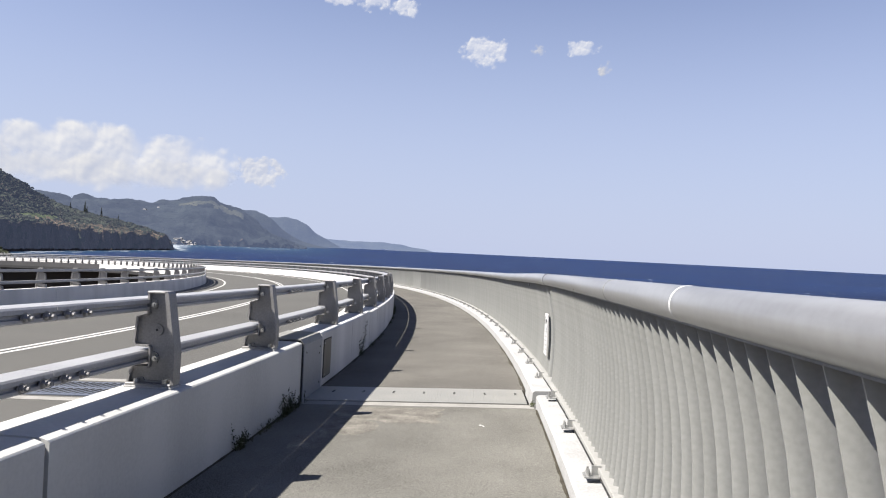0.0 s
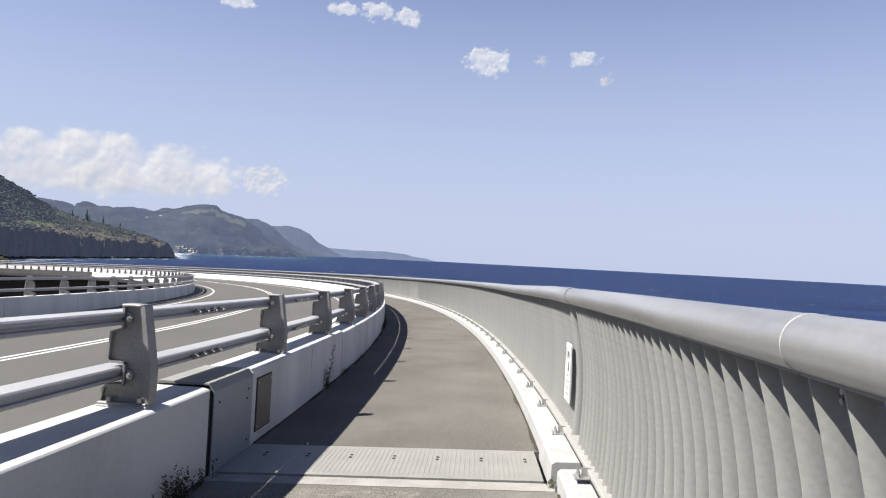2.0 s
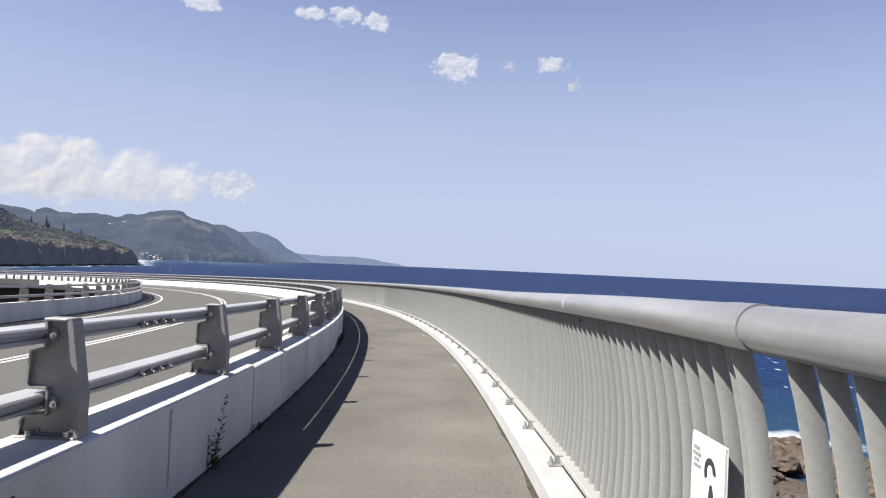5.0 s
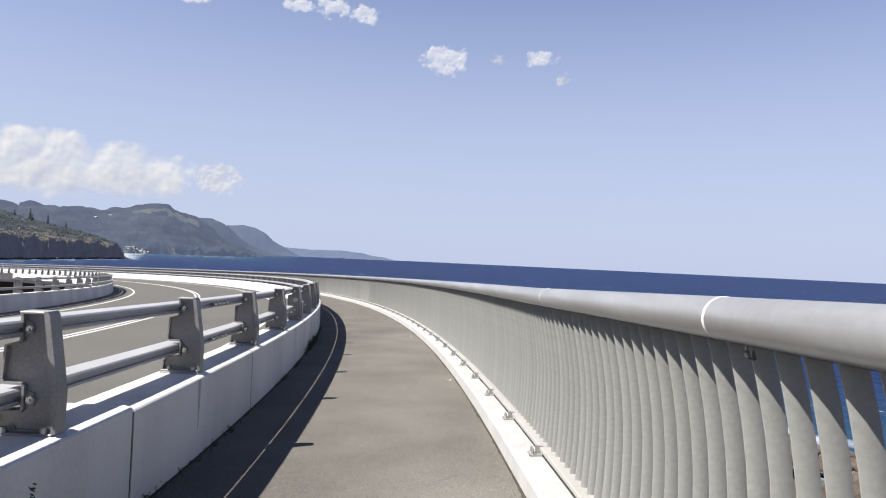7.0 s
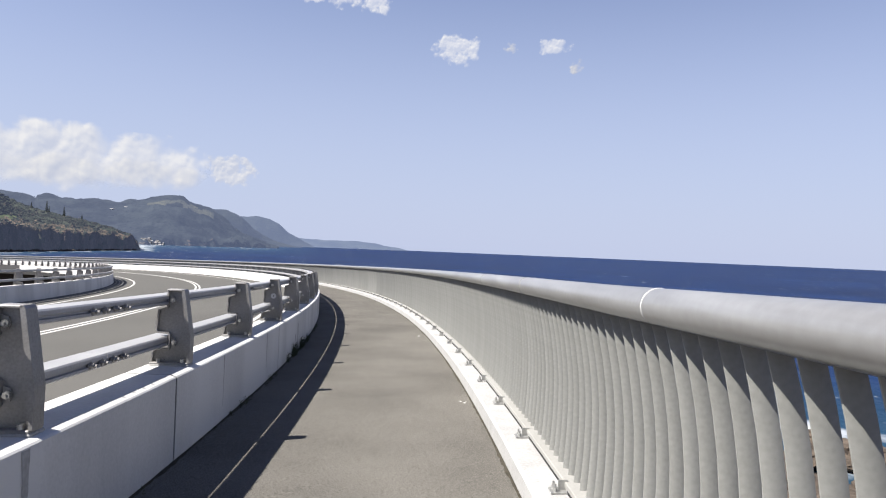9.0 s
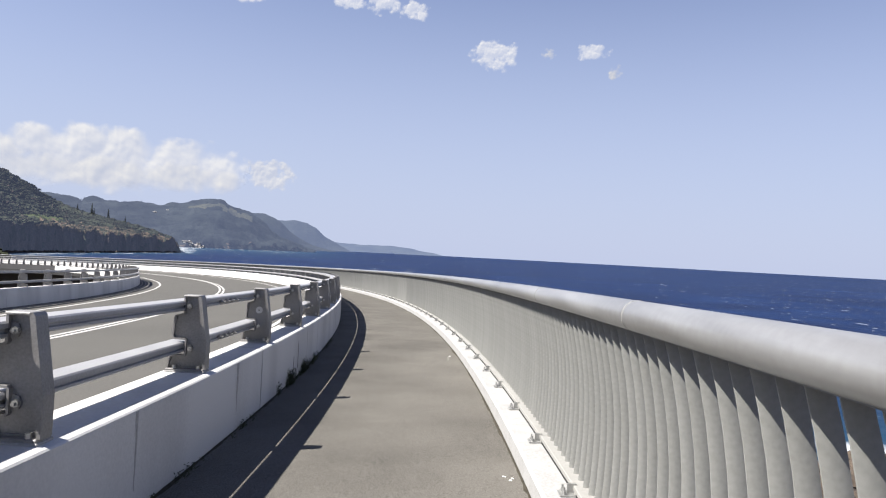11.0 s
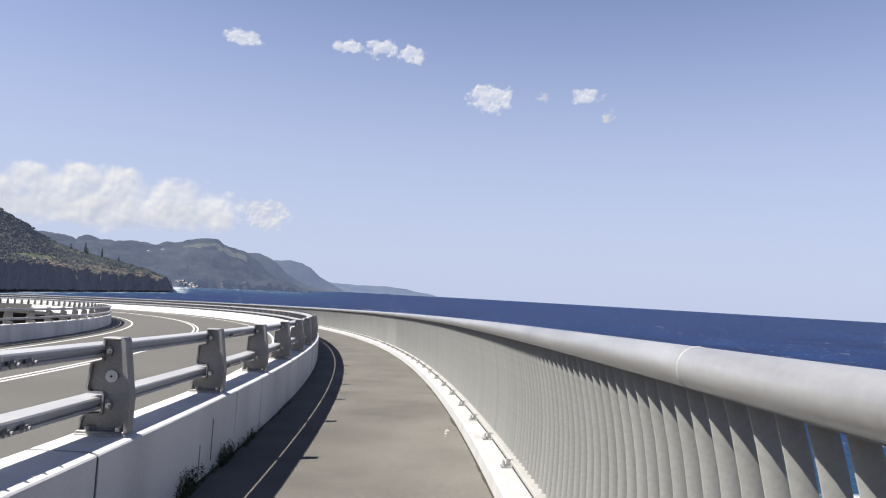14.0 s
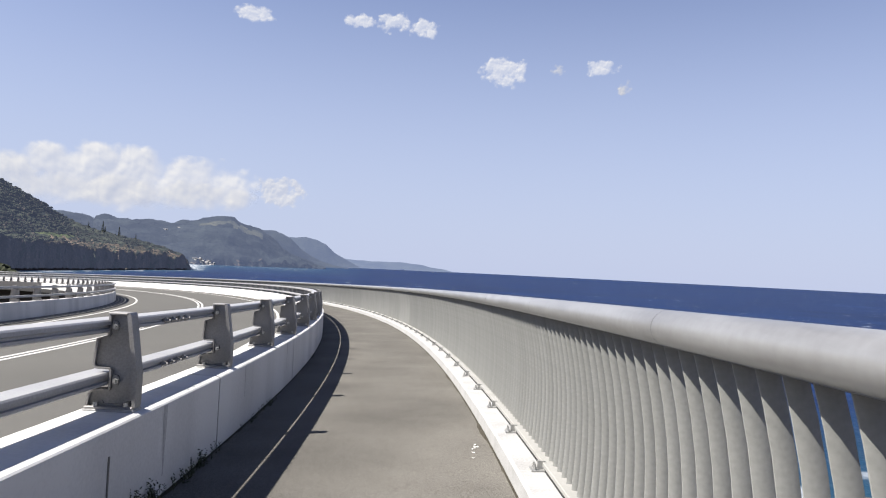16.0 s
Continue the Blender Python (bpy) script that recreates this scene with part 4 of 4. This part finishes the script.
def bracket(s, panel):
    """Foot bracket: a plate bolted to the kerb, with an upright leg that carries the bottom rail."""
    bm = box(-0.065, 0.050, -0.055, 0.055, 0.0, 0.012, 0.002)
    add_box(bm, -0.010, 0.055, -0.007, 0.007, 0.012, 0.075)
    add_box(bm, 0.040, 0.052, -0.045, 0.045, 0.012, 0.060)
    b = part("bracket", bm, BOLT, panel, "small zinc foot bracket")
    b.matrix_basis = stand(s, 2.868, 0.160)
    for y in (-0.030, 0.030):
        nb = add_cyl(bmesh.new(), (-0.034, y, 0.022), (0, 0, 1), 0.014, 0.022, 6)
        add_cyl(nb, (-0.034, y, 0.044), (0, 0, 1), 0.008, 0.030, 6)
        part("nut", nb, BOLT, b)


# blades are set evenly on each side of the two breaks
BLADES_AT = [8.72 - 0.1583 * (i + 0.5) for i in range(63)] + [11.36 - 0.1553 * (i + 0.5) for i in range(17)] + [11.36 + PITCH * (i + 0.5) for i in range(1460)]
BLADES_AT = [8.70 if 8.60 < s_ < 8.70 else s_ for s_ in BLADES_AT if not 8.40 < s_ < 8.60]


def balustrade_panel(s0, s1, single):
    panel = new("balustrade_panel")
    tube = part("handrail", sweep(tube_outline(2.860, 1.449, 0.069 if s1 < 8.8 else 0.073, 28), s0 + 0.002, s1 - 0.002, 0.35 if single else 0.7), TUBE, panel,
                "thick round brushed aluminium handrail", True)
    part("bottom_rail", sweep([(2.900, 0.192), (3.10, 0.192), (3.10, 0.224), (2.906, 0.224), (2.900, 0.219)], s0 + 0.003, s1 - 0.003, 0.7), BRAIL, panel)
    # black strip added to draw the shaded gap between rail and kerb
    part("packing_strip", sweep([(2.909, 0.150), (2.96, 0.150), (2.96, 0.192), (2.909, 0.192)], s0 + 0.01, s1 - 0.01, 0.7), RUBBER, panel, "dark added strip imitating the shaded gap under the rail")
    # coloured dark to imitate the shade below the handrail
    part("top_rail", sweep([(2.880, 1.366), (2.972, 1.366), (2.972, 1.398), (2.880, 1.402)], s0 + 0.003, s1 - 0.003, 0.7), SLOT_SHADE, panel)
    part("lip", sweep([(2.838, 1.3765), (2.884, 1.371), (2.884, 1.380), (2.838, 1.385)], s0 + 0.003, s1 - 0.003, 0.7), BRAIL, panel, "thin flat strip under the handrail")
    verts, faces = [], []
    for s in BLADES_AT:
        if not s0 <= s < s1:
            continue
        m = stand(s, 2.98 if s < 8.72 else 3.0)
        if single:
            share("blade", BLADE_ME, panel, m)
        else:
            base = len(verts)
            verts += [m @ v.co for v in BLADE_ME.vertices]
            faces += [[base + q for q in p.vertices] for p in BLADE_ME.polygons]
    if not single:
        me = bpy.data.meshes.new("blade_rest")
        me.from_pydata(verts, [], faces)
        me.materials.append(BLADE)
        tagged(new("blade_rest", me), kind="stuff").parent = panel
    k = math.ceil((s0 - 7.6) / 1.424)
    while 7.6 + 1.424 * k < s1:
        if 7.6 + 1.424 * k < 75:
            bracket(7.6 + 1.424 * k, panel)
        k += 1
    return tagged(panel, "pale grey metal balustrade of closely set curved upright blades", "balustrade", "balustrade along the footpath")


PANELS = [-1.2, 2.62, 4.22, 8.72, 11.44] + [14.46, 17.60] + [20.38 + 3.03 * i for i in range(74)]
PANELS = [s_ for s_ in PANELS if s_ < 240]
for a, b in zip(PANELS, PANELS[1:]):
    balustrade_panel(a, b, b < 46)
# expansion sleeve of the handrail
sleeve = tagged(part("handrail_sleeve", sweep(tube_outline(2.860, 1.449, 0.0755, 28), 8.50, 8.715, 0.08), TUBE, None, "", True),
                "short aluminium sleeve over the handrail joint", "handrail sleeve")

for s_, w_ in ((2.62, 0.011), (4.22, 0.0035), (11.44, 0.010), (14.46, 0.004), (17.60, 0.002), (20.38, 0.003)):
    bm_ = bmesh.new()
    rings_, r_ = [], 0.0692 if s_ < 8.7 else 0.0732
    for k in range(5):
        q = k / 4 * 2 - 1
        rings_.append([bm_.verts.new(at(s_ + q * w_ * (1 + 0.5 * noise.noise((j * 0.8, s_, q))), 2.860 + (r_ + 0.0016 * (1 - q * q)) * math.cos(2 * math.pi * j / 40),
                                        1.449 + (r_ + 0.0016 * (1 - q * q)) * math.sin(2 * math.pi * j / 40))) for j in range(40)])
    for a, b in zip(rings_, rings_[1:]):
        for j in range(40):
            bm_.faces.new((a[j], a[(j + 1) % 40], b[(j + 1) % 40], b[j]))
    setting("sealant_trim", bm_, BRAIL if w_ < 0.004 else SIGNWHITE, "uneven white sealant bead round the handrail seam", "sealant bead", True)
for s_ in (4.10, 11.30):
    clip_ = new("handrail_clip")
    part("plate", box(-0.002, 0.02, -0.03, 0.03, -0.052, 0.0, 0.003), BRACKETDARK, clip_)
    for z_ in (-0.016, -0.038):
        part("bolt", add_cyl(bmesh.new(), (-0.006, 0, z_), (1, 0, 0), 0.008, 0.010, 8), BOLT, clip_)
    clip_.matrix_basis = stand(s_, 2.884, 1.376)
    tagged(clip_, "small dark steel clip under the handrail", "clip", "clips under the handrail")
DIRT = material("gutter_dirt", (0.018, 0.016, 0.012), (0.060, 0.053, 0.041), 0.95, 0, 8, 0.6, 60, 0.1)
for a, b, edge_, way_, label_ in ((-4.0, 7.7, 0.0005, 1, "dark line of dirt gathered along the parapet's foot"), (9.0, 60.0, 0.0005, 1, "dark line of dirt gathered along the parapet's foot"),
                                  (-4.0, 7.7, 2.7195, -1, "ragged line of dirt along the kerb's foot"), (9.0, 50.0, 2.6845, -1, "ragged line of dirt along the kerb's foot")):
    bm_ = bmesh.new()
    n_ = int((b - a) / 0.08)
    last = None
    for i in range(n_ + 1):
        s_ = a + (b - a) * i / n_
        w_ = 0.018 + 0.05 * max(0.0, noise.noise((s_ * 0.9, 4, way_)) + 0.35 * noise.noise((s_ * 6, 4, way_)) + 0.3 * noise.noise((s_ * 17, 4, way_)))
        row = [bm_.verts.new(at(s_, edge_, 0.004 + 0.2 * w_)), bm_.verts.new(at(s_, edge_ + way_ * 0.45 * w_, 0.004 + 0.08 * w_)), bm_.verts.new(at(s_, edge_ + way_ * w_, -0.001))]
        if last:
            for k in range(2):
                bm_.faces.new((last[k], last[k + 1], row[k + 1], row[k]))
        last = row
    setting("dirt_trim", bm_, DIRT, label_, "dirt")

# ---- expansion joint ----
setting("nosing", sweep([(0.0, -0.06), (2.70, -0.06), (2.70, 0.002), (0.0, 0.002)], 7.77, 7.968, 0.3), NOSING, "pale chipped concrete strip at the expansion joint", "nosing")
tread = new("tread_plate")
part("plate", sweep([(0.02, -0.03), (2.635, -0.03), (2.635, 0.010), (0.02, 0.010)], 8.0, 8.94, 0.3), PLATE, tread)
RIB_ME = bpy.data.meshes.new("rib")
bm_ = box(-0.006, 0.006, -0.40, 0.40, -0.002, 0.0016, 0.001)
bm_.to_mesh(RIB_ME)
bm_.free()
RIB_ME.materials.append(PLATE)
for i in range(64):
    share("rib", RIB_ME, tread, stand(8.47, 0.06 + 0.0405 * i, 0.0105) @ pose(0, 0, 0, -1.6, -1.6, 0))
for i in range(7):
    for s_ in (8.55, 8.63):
        b_ = part("screw", add_cyl(bmesh.new(), (0, 0, 0.012), (0, 0, 1), 0.014, 0.008, 8), RUBBER, tread)
        b_.matrix_basis = stand(s_, 0.25 + 0.38 * i)
tagged(tread, "pale ribbed metal cover plate across the footpath joint", "cover plate")

cover = new("parapet_cover")
part("side_plate", sweep([(0.004, -0.02), (0.016, -0.02), (0.016, 0.66), (0.004, 0.66)], 7.90, 8.86, 0.3), COVER, cover, "smooth grey steel side plate")
part("top_plate", sweep([(0.016, 0.66), (-0.03, 0.725), (-0.44, 0.742), (-0.47, 0.71), (-0.47, 0.69), (-0.43, 0.72), (-0.03, 0.71), (0.002, 0.66)],
                        7.90, 8.86, 0.3), COVERTOP, cover, "weathered cream top plate")
for s_, z_ in ((8.02, 0.1), (8.02, 0.56), (8.74, 0.1), (8.74, 0.56), (8.70, 0.48)):
    b_ = part("screw", add_cyl(bmesh.new(), (0.018, 0, 0), (1, 0, 0), 0.010, 0.008, 8), RUBBER, cover)
    b_.matrix_basis = stand(s_, 0, z_)
tagged(cover, "grey steel cover over the parapet's expansion joint", "joint cover")

hatch = new("parapet_hatch")
part("plate", sweep([(0.002, 0.115), (0.012, 0.115), (0.012, 0.60), (0.002, 0.60)], 9.03, 9.485, 0.3), HATCH, hatch)
part("rim", sweep([(0.001, 0.10), (0.007, 0.10), (0.007, 0.615), (0.001, 0.615)], 9.015, 9.50, 0.3), RUBBER, hatch)
for s_, z_ in ((9.06, 0.15), (9.06, 0.565), (9.455, 0.15), (9.455, 0.565)):
    b_ = part("screw", add_cyl(bmesh.new(), (0.014, 0, 0), (1, 0, 0), 0.009, 0.006, 8), BOLT, hatch)
    b_.matrix_basis = stand(s_, 0, z_)
tagged(hatch, "dull brown-grey metal hatch plate on the parapet", "hatch")

finger = new("finger_joint")
part("plate", sweep([(-11.3, 0.0), (-0.55, 0.0), (-0.55, 0.062), (-11.3, 0.062)], 7.55, 8.45, 0.3), FINGER, finger)
for s_ in (7.25, 8.55):
    part("edge_beam", sweep([(-11.3, 0.0), (-0.55, 0.0), (-0.55, 0.06), (-11.3, 0.06)], s_, s_ + 0.18, 0.2), NOSING, finger)
SLOT_ME = bpy.data.meshes.new("slot")
bm_ = box(-0.018, 0.018, -0.17, 0.17, -0.003, 0.003)
bm_.to_mesh(SLOT_ME)
bm_.free()
SLOT_ME.materials.append(RUBBER)
for i in range(118):
    c_ = -0.66 - 0.09 * i
    share("slot", SLOT_ME, finger, stand(7.79, c_, 0.062) @ pose(0, 0, 0, 0, -1.6, -14))
    share("slot", SLOT_ME, finger, stand(8.205, c_ - 0.045, 0.062) @ pose(0, 0, 0, 0, -1.6, -14))
tagged(finger, "blue-grey steel finger plate across the road joint", "expansion joint")

# ---- sign ----
sign = new("notice_sign")
part("panel", sweep([(2.9180, 0.47), (2.9260, 0.47), (2.9260, 0.995), (2.9180, 0.995)], 8.855, 9.175, 0.3), SIGNWHITE, sign)


def sign_shape(points, label):
    """A flat shape on the sign's face, from points along the bridge and up."""
    bm = bmesh.new()
    front = [bm.verts.new(at(a, 2.9150, z)) for a, z in points]
    back = [bm.verts.new(at(a, 2.9176, z)) for a, z in points]
    bm.faces.new(front)
    for k in range(len(points)):
        q = (k + 1) % len(points)
        bm.faces.new((front[k], front[q], back[q], back[k]))
    return part("pictogram", bm, SIGNBLACK, sign, label)


arc_ = [(8.985 + r * math.cos(radians(-30 + 26 * k)), 0.875 + r * 1.07 * math.sin(radians(-30 + 26 * k))) for r, ks in ((0.053, range(9)), (0.031, range(8, -1, -1))) for k in ks]
sign_shape(arc_, "black curved pictogram")
sign_shape([(8.963, 0.834), (8.982, 0.834), (9.000, 0.750), (8.933, 0.750)], "black tapering pictogram")
for z_, a_, b_ in ((0.935, 9.09, 9.15), (0.912, 9.08, 9.16), (0.889, 9.10, 9.15), (0.866, 9.08, 9.15), (0.70, 8.93, 9.06), (0.645, 8.90, 9.10), (0.59, 8.91, 9.09), (0.535, 8.93, 9.05)):
    part("text_bar", sweep([(2.9155, z_), (2.9170, z_), (2.9170, z_ + 0.014), (2.9155, z_ + 0.014)], a_, b_, 0.3), SIGNTEXT, sign)
part("edge", sweep([(2.9265, 0.466), (2.9285, 0.466), (2.9285, 0.999), (2.9265, 0.999)], 8.851, 9.179, 0.3), SIGNGREY, sign)
tagged(sign, "white notice with a black pictogram on the balustrade", "sign")


# ---- scuffed asphalt before the joint ----
def scuff(s, o, ls, lo_, seed):
    bm = bmesh.new()
    n = 40
    top = bm.verts.new(at(s, o, 0.004))
    ring = []
    for k in range(n):
        a = 2 * math.pi * k / n
        f = 1 + 0.5 * noise.noise((math.cos(a) * 1.6, math.sin(a) * 1.6, seed)) + 0.25 * noise.noise((math.cos(a) * 6, math.sin(a) * 6, seed))
        ring.append(bm.verts.new(at(min(7.66, s + ls * f * math.sin(a)), o + lo_ * f * math.cos(a), 0.0015)))
    for k in range(n):
        bm.faces.new((top, ring[k], ring[(k + 1) % n]))
    return setting("scuffed_patch", bm, SCUFF, "pale scuffed patch of worn asphalt before the joint", "worn patch")


scuff(7.35, 1.15, 0.42, 0.62, 1.3)
scuff(6.75, 0.75, 0.5, 0.26, 4.1)
scuff(6.1, 0.55, 0.35, 0.18, 7.7)

# ---- weeds, stains and droppings ----
def sprig(bm, s, o, z, h, r_, leaves=12, reach=0.05):
    p, d = Vector((0, 0, 0)), Vector((r_.uniform(-0.15, 0.2), r_.uniform(-0.25, 0.25), 1))
    m = stand(s, o, z)
    for i in range(leaves):
        q = (i + 0.5) / leaves
        p = d * (h * q) + Vector((r_.uniform(-1, 1), r_.uniform(-1, 1), 0)) * 0.006
        a = r_.uniform(0, 6.3)
        e = Vector((math.cos(a), math.sin(a), r_.uniform(0.2, 0.9))) * reach * r_.uniform(0.5, 1.2) * (1.1 - 0.6 * q)
        w = Vector((-math.sin(a), math.cos(a), 0)) * reach * 0.16
        vs = [bm.verts.new(m @ v) for v in (p, p + e * 0.5 + w, p + e, p + e * 0.5 - w, p + e * 0.5 + Vector((0, 0, 0.006)))]
        for f_ in ((0, 1, 4), (1, 2, 4), (2, 3, 4), (3, 0, 4)):
            bm.faces.new([vs[k] for k in f_])
    t = 0.0022
    a_, b_ = Vector((0, 0, 0)), d * h
    vs = [bm.verts.new(m @ v) for v in (a_ + Vector((-t, 0, 0)), a_ + Vector((t, 0, 0)), a_ + Vector((0, t, 0)), b_)]
    for f_ in ((0, 1, 3), (1, 2, 3), (2, 0, 3)):
        bm.faces.new([vs[k] for k in f_])


def weed(s, spread, height, count, seed, label, o=0.02):
    r_ = random.Random(seed)
    bm = bmesh.new()
    for i in range(count):
        sprig(bm, s + r_.gauss(0, spread), o + r_.uniform(0, 0.05), -0.002, height * r_.uniform(0.35, 1.0), r_, max(6, int(height * 60)), 0.035 + 0.05 * min(1, height))
    return tagged(part("weed", bm, WEED), label, "weed", "weeds at the foot of the parapet", "stuff")


weed(7.15, 0.13, 0.30, 14, 1, "small dark weed growing at the parapet's foot")
weed(5.75, 0.07, 0.27, 8, 2, "small dark weed growing at the parapet's foot")
weed(6.5, 0.35, 0.11, 22, 3, "low tuft of weeds along the parapet's foot")
weed(7.5, 0.2, 0.15, 14, 4, "low tuft of weeds along the parapet's foot")
weed(12.25, 0.02, 0.64, 3, 5, "tall thin weed climbing up the parapet joint", 0.004)
weed(12.45, 0.04, 0.36, 2, 6, "thin weed at the parapet's foot", 0.004)
weed(13.9, 0.2, 0.10, 12, 7, "low grass along the parapet's foot")
weed(16.2, 0.15, 0.08, 8, 8, "low grass along the parapet's foot")
weed(24.2, 0.2, 0.24, 34, 9, "grassy weeds at the parapet's foot")
weed(25.4, 0.22, 0.22, 34, 10, "grassy weeds at the parapet's foot")
weed(26.6, 0.3, 0.16, 26, 11, "low grass along the parapet's foot")
weed(23.3, 0.05, 0.2, 5, 12, "small dark weed growing at the parapet's foot")
weed(15.0, 0.5, 0.07, 14, 15, "low grass along the parapet's foot")
weed(19.5, 0.5, 0.08, 14, 16, "low grass along the parapet's foot")
weed(21.5, 0.3, 0.10, 10, 17, "low grass along the parapet's foot")
weed(29.5, 0.5, 0.10, 18, 13, "low grass along the parapet's foot")
weed(7.9, 0.05, 0.07, 8, 14, "yellow-green tuft beside the kerb joint", 2.66)

STREAK = material("run_off_grime", (0.240, 0.236, 0.228), (0.420, 0.414, 0.402), 0.85, 0, 3.0, 0.1, 30, 0.2, stretch=(1, 1, 0.3))
r_ = random.Random(31)
for s_ in [11.35, 15.2, 18.9, 21.3, 25.9, 28.5, 31.6]:
    top_, low_, w_ = 0.672, r_.uniform(0.10, 0.45), r_.uniform(0.020, 0.050)
    bm_ = bmesh.new()
    last = None
    for k in range(9):
        z_ = top_ + (low_ - top_) * k / 8
        half_ = w_ * (1 - 0.75 * k / 8) * (1 + 0.4 * noise.noise((s_ * 5, k * 0.9, 2)))
        mid_ = s_ + 0.012 * noise.noise((s_, k * 0.5, 7))
        row = [bm_.verts.new(at(mid_ - half_, 0.0025, z_)), bm_.verts.new(at(mid_, 0.0035, z_)), bm_.verts.new(at(mid_ + half_, 0.0025, z_))]
        if last:
            for q in range(2):
                bm_.faces.new((last[q], last[q + 1], row[q + 1], row[q]))
        last = row
    setting("stain", bm_, STREAK, "faint grey run-off streak down the white parapet", "stain")
for s_, z0, z1, w_ in ((24.95, 0.12, 0.52, 0.012), (24.55, 0.05, 0.34, 0.009)):
    st_ = part("stain", sweep([(0.001, z0), (0.0035, z0), (0.0035, z1), (0.001, z1)], s_ - w_, s_ + w_, 0.1), STAIN)
    tagged(st_, "dark run-off streak down the white parapet", "stain", "", "structure")
for s_, o_, n_ in ((27.6, 2.52, 6), (27.3, 2.44, 3), (19.9, 2.58, 4), (6.9, 2.1, 3)):
    r_ = random.Random(int(s_ * 10))
    bm_ = bmesh.new()
    for i in range(n_):
        c_ = stand(s_ + r_.gauss(0, 0.07), o_ + r_.gauss(0, 0.03), 0.0015)
        vs = [bm_.verts.new(c_ @ Vector((math.cos(k * 0.9) * r_.uniform(0.006, 0.022), math.sin(k * 0.9) * r_.uniform(0.006, 0.022), 0.001))) for k in range(7)]
        bm_.faces.new(vs)
    tagged(part("dropping", bm_, DROPPING), "splashes of white bird droppings on the asphalt", "dropping", "", "structure")
